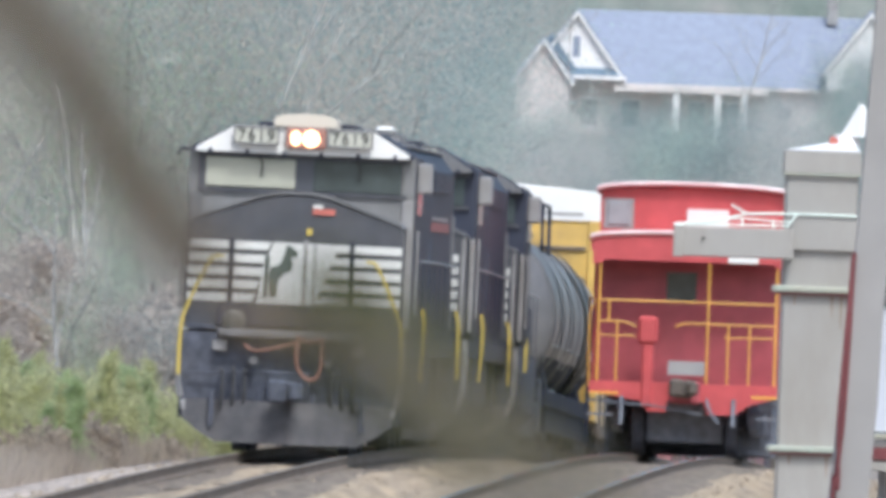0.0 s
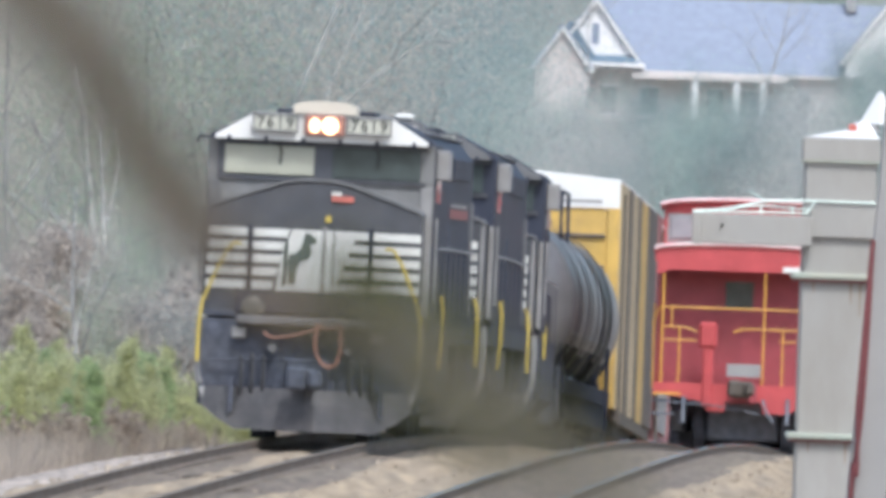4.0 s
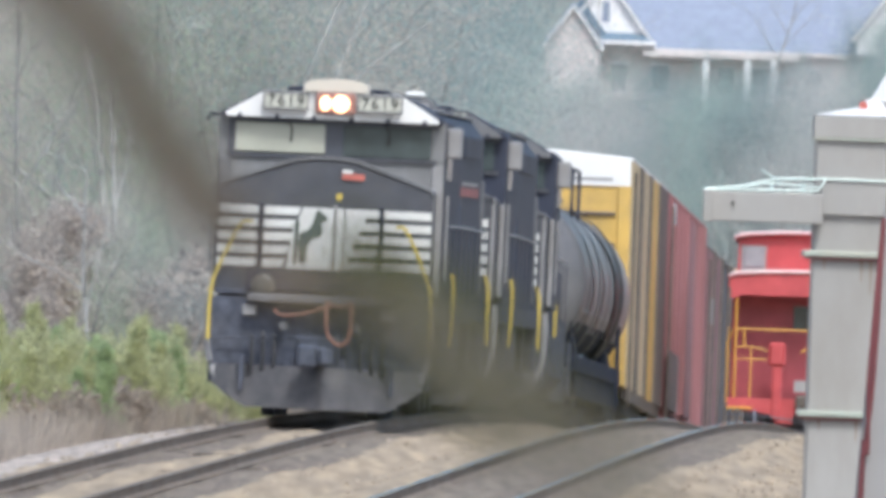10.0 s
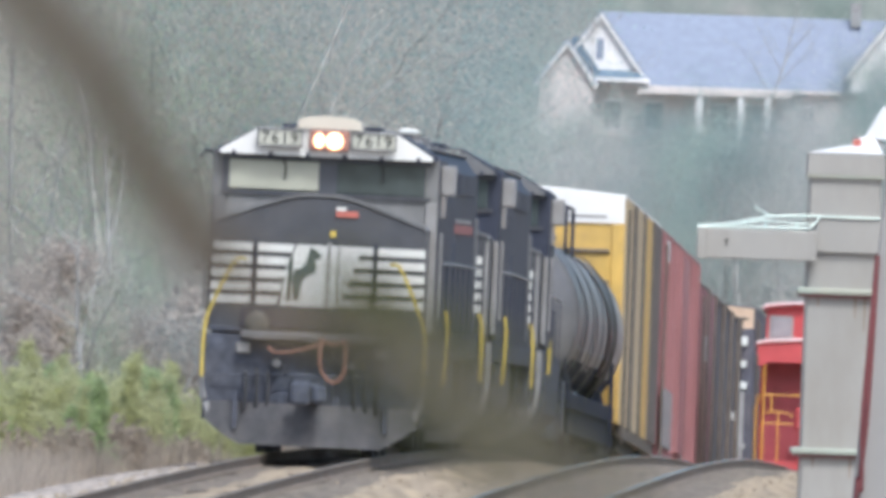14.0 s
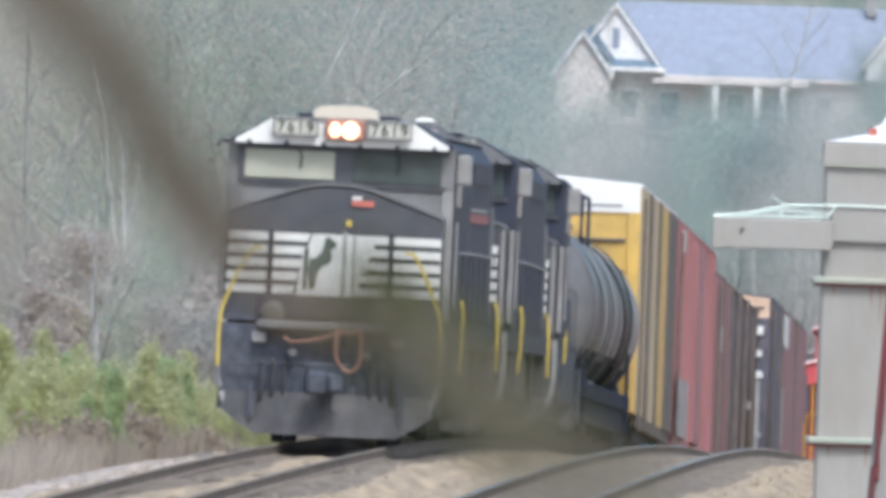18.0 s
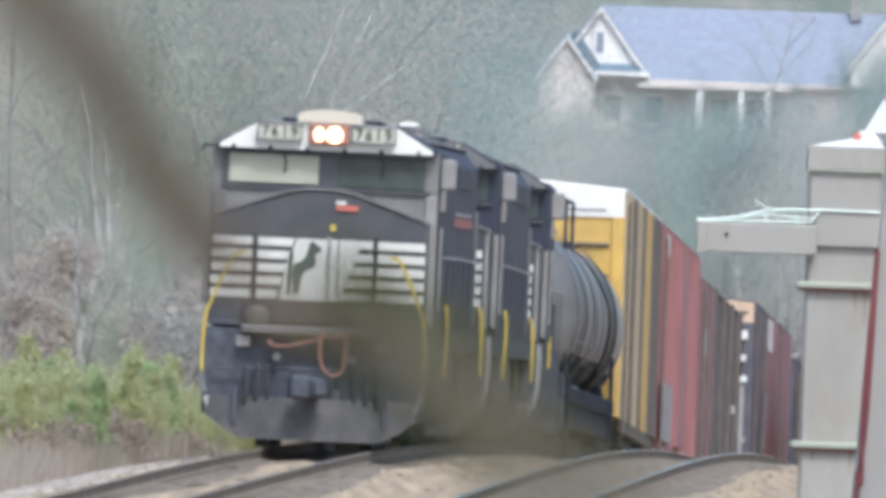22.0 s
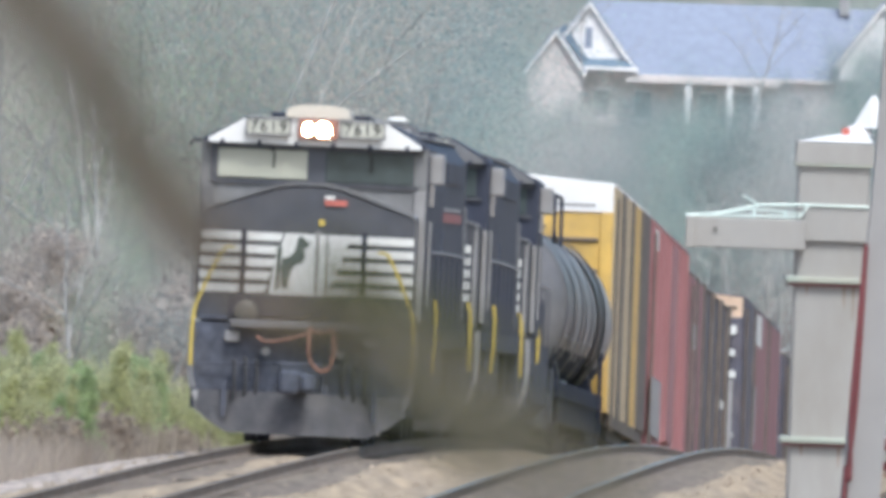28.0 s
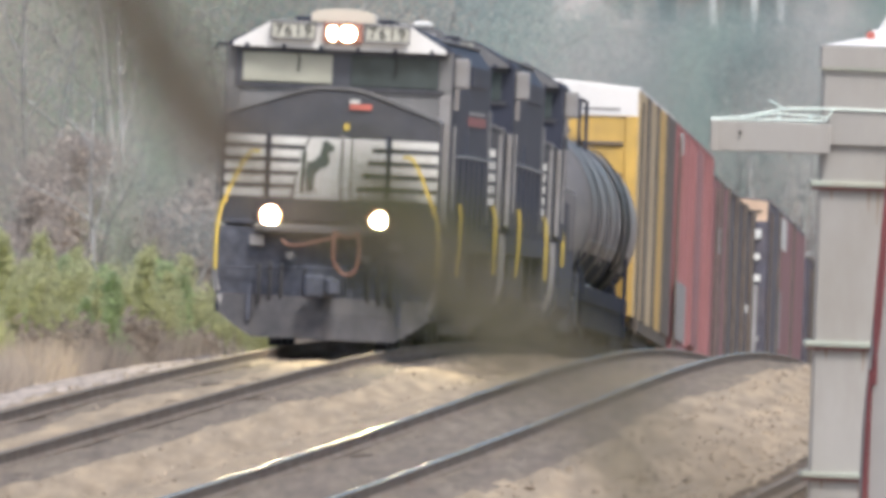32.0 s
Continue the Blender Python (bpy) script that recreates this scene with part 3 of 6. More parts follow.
def locomotive(half=1.42, lead=False, rail_y=8.8):
    side = min(1.5, half + 0.2)
    root = tagged(new("diesel_locomotive"), "black diesel freight locomotive with white striped nose", "locomotive", group="locomotives heading the train")
    P = lambda n, bm, m, label="", parent=root, smooth=False: part(n, bm, m, parent, label, smooth)
    # frame and pilot
    P("frame", add_box(box((-side, 1.8, 1.38), (side, 21.2, 1.70), 0.02), (-0.5, 1.5, 0.95), (0.5, 20.8, 1.38)), M_UNDER)
    P("pilot", prism([(-1.5, 0.62), (1.5, 0.62), (1.52, 0.9), (1.52, 1.66), (-1.52, 1.66), (-1.52, 0.9)], 0.78, 0.95), M_UNDER, "dark grimy pilot plate")
    P("anticlimber", add_box(add_box(box((-1.02, 0.5, 1.60), (1.02, 0.85, 1.72), 0.03), (-0.95, 0.55, 1.66), (0.95, 0.8, 1.70)), (-0.9, 0.46, 1.62), (0.9, 0.52, 1.66)), M_GREYPAINT, "pale anticlimber ledge")
    # snow plow: bowed in plan, its lower corners cut
    bm = bmesh.new()
    cols = []
    for i in range(13):
        x = -1.48 + 2.96 * i / 12
        y = 0.28 + 0.42 * (abs(x) / 1.48) ** 1.4
        low = 0.13 + max(0, (abs(x) - 1.05)) * 0.75
        cols.append([bm.verts.new((x, y + d, z)) for z, d in ((0.72, 0.10), (0.5, 0.02), (low, -0.06))])
    for a, b in zip(cols, cols[1:]):
        for i in range(2):
            bm.faces.new((a[i], b[i], b[i + 1], a[i + 1]))
    bmesh.ops.solidify(bm, geom=bm.faces[:], thickness=0.03)
    P("plow", bm, M_PLOW, "worn grey steel snow plow")
    for x in (-1.05, -0.35, 0.35, 1.05):
        P("plow_brace", box((x - 0.03, 0.45, 0.35), (x + 0.03, 0.8, 0.85)), M_UNDER)
    P("coupler", add_box(add_box(add_box(box((-0.14, -0.05, 0.72), (0.14, 0.8, 1.02), 0.04), (-0.26, -0.22, 0.70), (0.02, 0.1, 1.04), 0.05), (0.05, -0.25, 0.74), (0.25, 0.0, 1.0), 0.05), (-0.3, 0.62, 0.62), (0.3, 0.78, 1.15), 0.02), M_UNDER, "rust-dark knuckle coupler")
    P("uncoupling_lever", pipe([(-1.4, 0.66, 1.08), (-0.4, 0.62, 1.12), (-0.3, 0.4, 1.12), (0.3, 0.4, 1.12), (0.4, 0.62, 1.12), (1.4, 0.66, 1.08)], 0.018), M_UNDER)
    for x, dz in ((-0.62, 0), (-0.78, 0.03), (-0.94, -0.02), (0.62, 0), (0.78, 0.02), (0.94, 0)):
        P("air_hose", pipe(smooth_line([(x, 0.7, 1.15 + dz), (x * 0.98, 0.52, 1.1), (x * 0.97, 0.48, 0.85), (x * 0.99, 0.52, 0.62 + dz)], 4), 0.028), M_RUBBER)
    for x in (-0.5, 0.55):
        P("hose_valve", rod((x, 0.6, 1.28), (x, 0.74, 1.28), 0.06, 10), M_GREYPAINT)
    # jumper cables
    P("jumper_cable", pipe(smooth_line([(-0.62, 0.46, 1.50), (-0.5, 0.40, 1.43), (-0.25, 0.40, 1.46), (0.02, 0.42, 1.54), (0.18, 0.44, 1.58)], 5), 0.022), M_HOSE, "orange-brown jumper cable")
    P("jumper_cable", pipe(smooth_line([(0.12, 0.42, 1.66), (0.11, 0.38, 1.45), (0.13, 0.36, 1.22), (0.26, 0.36, 1.06), (0.40, 0.36, 1.08), (0.46, 0.37, 1.26), (0.46, 0.42, 1.52), (0.44, 0.45, 1.64)], 5), 0.03), M_HOSE, "orange-brown jumper cable hanging in a loop")
    P("jumper_cable", pipe(smooth_line([(0.12, 0.42, 1.64), (0.29, 0.4, 1.57), (0.45, 0.42, 1.64)], 4), 0.022), M_HOSE)
    for x in (-0.98, 0.96):
        P("receptacle", box((x - 0.1, 0.62, 1.40), (x + 0.1, 0.78, 1.56), 0.02), M_LIGHTGREY)
    # nose
    nose = P("nose", prism(nose_outline(1.50, 1.70, 3.24, 3.61), 1.02, 2.35), M_NOSEBLACK, "black short hood")
    P("nose_brow", prism([(-1.51, 3.190), (-1.45, 3.245), (-0.47, 3.580), (-0.2, 3.630), (0.2, 3.630), (0.47, 3.580), (1.45, 3.245), (1.51, 3.190),
                          (1.51, 3.230), (1.46, 3.285), (0.48, 3.620), (0.2, 3.675), (-0.2, 3.675), (-0.48, 3.620), (-1.46, 3.285), (-1.51, 3.230)], 0.99, 2.3), M_GREYPAINT, parent=nose)
    P("nose_panel", prism([(-0.52, 2.08), (0.30, 2.08), (0.62, 2.95), (-0.30, 2.95), (-0.44, 2.62)], 1.0, 1.03), M_WHITE, "dirty white nose panel", nose)
    tip = 1.495 if lead else 1.405
    for i in range(5):
        z = 2.89 - 0.1835 * i
        P("stripe", prism([(-1.495, z - 0.058), (-0.38 - 0.05 * i, z - 0.058), (-0.33 - 0.05 * i, z + 0.058), (-1.495, z + 0.058)], 1.004, 1.022), M_WHITE, parent=nose)
        P("stripe", prism([(0.50 - 0.07 * i, z - 0.058), (tip, z - 0.058), (tip, z + 0.058), (0.56 - 0.07 * i, z + 0.058)], 1.004, 1.022), M_WHITE, parent=nose)
    if not lead:
        P("nose_edge", box((1.45, 0.99, 1.78), (1.495, 1.018, 3.18), 0.004), M_LIGHTGREY, "pale grey nose edge", nose)
    P("emblem", prism([(-0.33, 2.18), (-0.25, 2.18), (-0.22, 2.42), (-0.15, 2.52), (-0.06, 2.54), (-0.02, 2.62), (-0.05, 2.74), (0.03, 2.77), (0.04, 2.82), (-0.03, 2.87), (-0.08, 2.92),
                       (-0.12, 2.90), (-0.17, 2.70), (-0.24, 2.62), (-0.33, 2.60), (-0.36, 2.45)], 0.975, 0.998), M_HORSE, "dark emblem on the nose", nose)
    P("emblem", prism([(-0.425, 2.16), (-0.375, 2.16), (-0.35, 2.74), (-0.375, 2.79), (-0.415, 2.72)], 0.975, 0.998), M_HORSE, parent=nose)
    for x, z0, z1, w in ((-0.89, 2.02, 2.98, 0.035), (0.80, 2.02, 3.0, 0.03)):
        P("grab_iron", box((x - w, 0.93, z0), (x + w, 0.985, z1), 0.01), M_BLACK, parent=nose)
    P("door_seam", box((0.12, 0.985, 2.05), (0.17, 1.0, 3.0)), M_LIGHTGREY, parent=nose)
    P("door_seam", box((0.27, 0.985, 2.05), (0.29, 1.0, 2.95)), M_GREYPAINT, parent=nose)
    P("label_plate", box((0.22, 0.985, 3.36), (0.53, 1.005, 3.44)), M_REDLABEL, "small red label", nose)
    P("label_plate", box((0.22, 0.985, 3.445), (0.36, 1.005, 3.50)), M_WHITE, "small white label", nose)
    P("label_plate", box((0.15, 0.985, 3.07), (0.23, 1.005, 3.16)), M_SAFETY, "small yellow label", nose)
    P("walkway_front", box((-1.5, 0.78, 1.70), (1.5, 1.9, 1.76), 0.01), M_UNDER)
    P("lamp_bracket", box((-1.05, 0.74, 1.76), (1.05, 0.82, 2.08), 0.02), M_BLACK)
    for s in (-1, 1):
        if lead:
            handrail_front(root, s, 0.72)
        else:
            P("handrail", pipe(smooth_line([(s * 1.40, 0.74, 2.08), (s * 1.45, 0.72, 1.9), (s * 1.46, 0.72, 1.5), (s * 1.46, 0.72, 1.05)], 4), 0.032), M_SAFETY, "yellow corner handrail")
        P("step_side", pipe(smooth_line([(s * 1.53, 0.86, 1.66), (s * 1.54, 0.86, 1.25), (s * 1.52, 0.84, 0.9), (s * 1.45, 0.80, 0.62), (s * 1.34, 0.74, 0.42)], 4), [0.07] * 16 + [0.04], 4), M_LIGHTGREY, "pale grey step edge")
        st = P("stepwell", add_box(box((s * 1.52 - 0.02, 0.9, 0.45), (s * 1.52 + 0.02, 1.75, 1.38)), (s * 1.3 - 0.2, 1.72, 0.5), (s * 1.3 + 0.2, 1.76, 1.38)), M_UNDER)
        for z in (0.48, 0.78, 1.08):
            P("step", box((s * 1.32 - 0.2, 0.88, z), (s * 1.32 + 0.2, 1.74, z + 0.04)), M_UNDER, parent=st)
        P("handrail", pipe([(s * side, rail_y, 1.05), (s * (side + 0.03), rail_y, 1.5), (s * (side + 0.03), rail_y, 1.9), (s * side, rail_y, 2.1)], 0.03), M_SAFETY, "thin yellow handrail")
        rs = P("stepwell", box((s * 1.30 - 0.02, 19.9, 0.45), (s * 1.30 + 0.02, 20.8, 1.38)), M_UNDER)
        for z in (0.48, 0.78, 1.08):
            P("step", box((s * 1.1 - 0.2, 19.95, z), (s * 1.1 + 0.2, 20.78, z + 0.04)), M_UNDER, parent=rs)
        P("side_handrail", pipe([(s * side, 4.7, 2.78), (s * side, 12, 2.78), (s * side, 20.6, 2.74)], 0.018), M_SILL)
        for k in range(9):
            P("stanchion", rod((s * side, 4.9 + k * 1.95, 1.7), (s * side, 4.9 + k * 1.95, 2.78), 0.009, 5), M_BLACK)
        P("walkway", box((s * (side - 0.15) - 0.15, 2.0, 1.70), (s * (side - 0.15) + 0.15, 20.9, 1.75)), M_UNDER)
        P("rerail_frog", box((s * (side - 0.1) - 0.08, 8.0, 1.05), (s * (side - 0.1) + 0.08, 10.5, 1.38), 0.03), M_UNDER)
    # cab
    cab = P("cab", prism([(-1.60, 1.74), (1.60, 1.74), (1.60, 4.22), (1.52, 4.30), (-1.52, 4.30), (-1.60, 4.22)], 2.2, 4.7), M_BLACK, "black wide cab")
    P("cab_front", prism([(-1.59, 1.76), (1.59, 1.76), (1.59, 4.22), (-1.59, 4.22)], 2.16, 2.2), M_CABGREY if lead else M_BLACK, "hazed grey cab front" if lead else "", cab)
    P("windshield", box((-1.36, 2.10, 3.71), (-0.10, 2.155, 4.12), 0.01), M_SHADE, "windshield with a pale drawn shade", cab)
    P("windshield", box((0.16, 2.10, 3.69), (1.40, 2.155, 4.12), 0.01), M_GLASS, "dark windshield", cab)
    P("window_frame", add_box(add_box(add_box(box((-1.36, 2.11, 4.12), (1.48, 2.15, 4.17)), (-0.10, 2.11, 3.65), (0.16, 2.15, 4.12)), (-1.36, 2.11, 3.63), (1.48, 2.15, 3.685)), (-1.46, 2.11, 3.63), (-1.36, 2.15, 4.17)), M_NOSEBLACK, "", cab)
    for x in (-0.62, 0.75):
        P("wiper", pipe([(x, 2.08, 4.15), (x + 0.06, 2.06, 4.05), (x + 0.04, 2.06, 3.86)], 0.012, 4), M_INK, parent=cab)
    roof = P("cab_roof", prism([(-1.55, 4.19), (1.55, 4.19), (1.55, 4.25), (0.98, 4.58), (-0.98, 4.58), (-1.55, 4.25)], 1.98, 4.75), M_BLACK, parent=cab)
    P("roof_front", prism([(-1.50, 4.195), (1.50, 4.195), (1.50, 4.25), (0.96, 4.575), (-0.96, 4.575), (-1.50, 4.25)], 1.92, 1.98), M_ROOFWHITE if lead else M_GREYPAINT, "clean white cab roof front" if lead else "grey cab roof front", cab)
    for k in range(6):
        x = -1.3 + k * 0.52
        P("roof_clip", box((x - 0.025, 1.89, 4.17), (x + 0.025, 1.93, 4.24)), M_BLACK, parent=cab)
    for x in (-0.655, 0.665):
        nb = P("number_board", box((x - 0.31, 1.80, 4.32), (x + 0.31, 1.91, 4.555), 0.02), M_BOARD, "lit number board with dark digits", cab)
        P("board_frame", add_box(add_box(add_box(box((x - 0.32, 1.785, 4.31), (x + 0.32, 1.805, 4.335)), (x - 0.32, 1.785, 4.54), (x + 0.32, 1.805, 4.565)), (x - 0.32, 1.785, 4.335), (x - 0.30, 1.805, 4.54)), (x + 0.30, 1.785, 4.335), (x + 0.32, 1.805, 4.54)), M_GREYPAINT, parent=cab)
        for k, sign in enumerate("7619"):
            lettering("digit", sign, 0.22, 0.006, pose(x - 0.204 + 0.136 * k, 1.792, 4.435, 90, 0, 0), M_INK, cab, 1.0)
    P("headlight_box", box((-0.24, 1.78, 4.28), (0.32, 1.92, 4.57), 0.03), M_HEADBOX, "headlight housing with red glare put into its colour", cab)
    P("roof_hump", prism([(0.035 + 0.455 * math.cos(math.pi * q / 12), 4.585 + 0.185 * math.sin(math.pi * q / 12) ** 0.38) for q in range(13)], 1.86, 2.9), M_CREAM if lead else M_GREYPAINT, "rounded cream roof cover" if lead else "rounded grey roof cover", cab)
    if lead:
        P("roof_pod", box((0.98, 2.3, 4.55), (1.26, 3.0, 4.65), 0.04), M_WHITE, "small pale antenna pod", cab)
    P("antenna_base", box((-0.68, 2.6, 4.58), (0.72, 4.35, 4.65), 0.03), M_BLACK, parent=cab)
    for s in (-1, 1):
        P("side_window", box((s * 1.60 - 0.015, 2.65, 3.42), (s * 1.60 + 0.015, 4.25, 4.02)), M_GLASS, parent=cab)
        if s > 0:
            P("window_awning", box((s * 1.70 - 0.10, 2.55, 3.73), (s * 1.70 + 0.10, 3.2, 4.15), 0.02), M_LIGHTGREY, "pale side awning", cab)
        P("cab_grab_iron", rod((s * 1.65, 2.35, 2.0), (s * 1.65, 2.35, 3.2), 0.02, 6), M_LIGHTGREY, parent=cab)
        # Reflected light is put into the corner's grey, lighter on the right side.
        P("cab_corner", box((s * (1.5 if lead else 1.56) - (0.09 if lead else 0.04), 2.12, 1.78), (s * (1.5 if lead else 1.56) + (0.09 if lead else 0.04), 2.2, 3.62 if lead else 3.2), 0.02), M_LIGHTGREY if s > 0 else M_GREYPAINT, "pale cab corner", cab)
    # long hood
    hood = P("hood", prism([(-half, 1.76), (half, 1.76), (half, 4.12), (half - 0.22, 4.40), (-half + 0.22, 4.40), (-half, 4.12)], 4.7, 20.7), M_BLACK, "black long hood")
    P("hood_shoulder", prism([(-1.5, 3.9), (1.5, 3.9), (1.5, 4.16), (1.2, 4.46), (-1.2, 4.46), (-1.5, 4.16)], 4.72, 6.4), M_BLACK, "", hood)
    if rail_y > 10:
        P("equipment_cabinet", prism([(half - 0.1, 1.76), (half + 0.12, 1.76), (half + 0.12, 2.55), (half - 0.1, 2.7)], 6.6, 20.2), M_BLACK, "black equipment cabinet", hood)
    P("dynamic_brake_hatch", box((-0.8, 7.8, 4.28), (0.8, 11.6, 4.52), 0.04), M_BLACK, parent=hood)
    P("exhaust_stack", box((-0.3, 12.2, 4.28), (0.3, 13.4, 4.6), 0.03), M_UNDER, parent=hood)
    for s in (-1, 1):
        for k in range(4):
            P("radiator_grille", box((s * half - 0.02, 13.0 + k * 1.35, 3.80), (s * half + 0.03, 14.3 + k * 1.35, 4.11), 0.01), M_BLACK, "dark radiator screen", hood)
        if lead:
            P("label_plate", box((s * half - 0.02, 12.6, 3.40), (s * half + 0.02, 18.4, 3.45)), M_LIGHTGREY, "", hood)
            P("label_plate", box((s * half - 0.02, 12.2, 3.24), (s * half + 0.02, 18.8, 3.37)), M_DULLRED, "long dull red panel", hood)
        P("hood_end_trim", box((s * half - 0.05, 20.3, 1.8), (s * half + 0.03, 20.7, 3.5), 0.01), M_GREYPAINT, "", hood)
        for k in range(7):
            P("hood_door", box((s * half - 0.015, 6.6 + k * 0.9, 1.95), (s * half + 0.015, 7.45 + k * 0.9, 3.7), 0.01), M_BLACK, parent=hood)
    P("mirror_arm", pipe([(-1.58, 2.3, 4.20), (-1.72, 2.25, 4.22), (-1.76, 2.2, 4.14)], 0.022, 5), M_BLACK, parent=cab)
    for k, (x, y0, w, l, h) in enumerate(((0.95, 5.0, 0.16, 0.5, 0.10), (0.55, 5.8, 0.12, 0.3, 0.16), (0.9, 6.9, 0.2, 0.7, 0.07), (1.0, 8.6, 0.1, 0.4, 0.12), (0.7, 9.7, 0.22, 0.9, 0.08), (0.95, 14.0, 0.18, 1.1, 0.09), (0.6, 15.8, 0.3, 1.2, 0.12), (0.9, 18.2, 0.2, 0.8, 0.08), (0.4, 19.6, 0.25, 0.5, 0.1))):
        P("roof_vent" if k % 2 else "lifting_lug", box((x * half / 1.42 - w / 2, y0, 4.36), (x * half / 1.42 + w / 2, y0 + l, 4.42 + h), 0.02), (M_LIGHTGREY, M_BLACK, M_GREYPAINT)[k % 3], parent=hood)
    P("hood_edge", box((half - 0.24, 4.8, 4.395), (half - 0.16, 20.6, 4.43), 0.01), M_GREYPAINT, "grey strip along the hood edge", hood)
    for s in (-1, 1):
        P("louvre_panel", box((s * half - 0.02, 11.9, 2.2), (s * half + 0.025, 12.9, 3.1), 0.01), M_UNDER, parent=hood)
    P("horn", add_box(add_rod(bmesh.new(), (0.45, 11.8, 4.62), (0.45, 12.15, 4.62), 0.09, 8, 0.03), (0.4, 12.0, 4.45), (0.5, 12.1, 4.62)), M_SILL, parent=hood)
    P("rear_plate", box((-side, 20.9, 0.7), (side, 21.4, 1.7)), M_UNDER)
    P("rear_coupler", box((-0.16, 21.4, 0.72), (0.16, 22.3, 1.02), 0.03), M_UNDER)
    P("fuel_tank", prism([(-1.2, 0.4), (1.2, 0.4), (1.45, 0.7), (1.45, 1.36), (-1.45, 1.36), (-1.45, 0.7)], 7.3, 13.6), M_UNDER)
    bogie(root, 4.3, 3, 1.85)
    bogie(root, 17.6, 3, 1.85)
    return root


UNIT = 22.3
second = locomotive()
CANT = pose(0, 0, 0, 0, 0.6, 0)
second.matrix_basis = on_line(290 + UNIT, UNIT, -0.06) @ CANT
second["label"] = "black diesel locomotive coupled behind the leading one"
third = locomotive(1.0, False, 15.0)
third.matrix_basis = on_line(290 + 2 * UNIT, UNIT, -0.06) @ CANT
third["label"] = "black diesel locomotive coupled ahead of a tank car"
lead = locomotive(1.42, True)
lead.matrix_basis = on_line(290, UNIT, -0.09) @ CANT
lead["label"] = "leading black diesel locomotive with lit headlights and grey plow"


def turning_lamp(name, parent, x, y, z, r, cold, hot, label, wide=1.0, core=0.62):
    """A lamp that swings its bright face out of the housing when it is switched on; rests with its dull face ahead."""
    bm = bmesh.new()
    bmesh.ops.create_uvsphere(bm, u_segments=24, v_segments=16, radius=r, matrix=Matrix.Rotation(radians(90), 4, "X"))
    bmesh.ops.scale(bm, vec=(wide, 0.3, 1), verts=bm.verts)
    for f in bm.faces:
        c = f.calc_center_median()
        f.material_index = 0 if c.y < 0.008 else 1 if math.hypot(c.x / wide, c.z) < core * r else 2
    ob = part(name, bm, [cold, hot, M_LAMPHALO], parent, label)
    ob.location = (x, y, z)
    return ob


headlamps = [turning_lamp("headlamp", lead, x, 1.782, 4.42, r, M_LAMPDIM, M_LAMPHOT, "glowing round headlight", wide, 0.85) for x, r, wide in ((-0.10, 0.105, 0.72), (0.115, 0.122, 1.0))]
ditchlamps = [turning_lamp("ditch_light", lead, x - 0.045, 0.722, 1.83, 0.16, M_REFLECTOR, M_DITCH, "round ditch light", 1.0, 0.66) for x in (-0.76, 0.76)]
for s in (-0.76, 0.76):
    part("lamp_housing", rod((s - 0.045, 0.72, 1.83), (s - 0.045, 0.95, 1.83), 0.168, 14), M_GREYPAINT, lead)


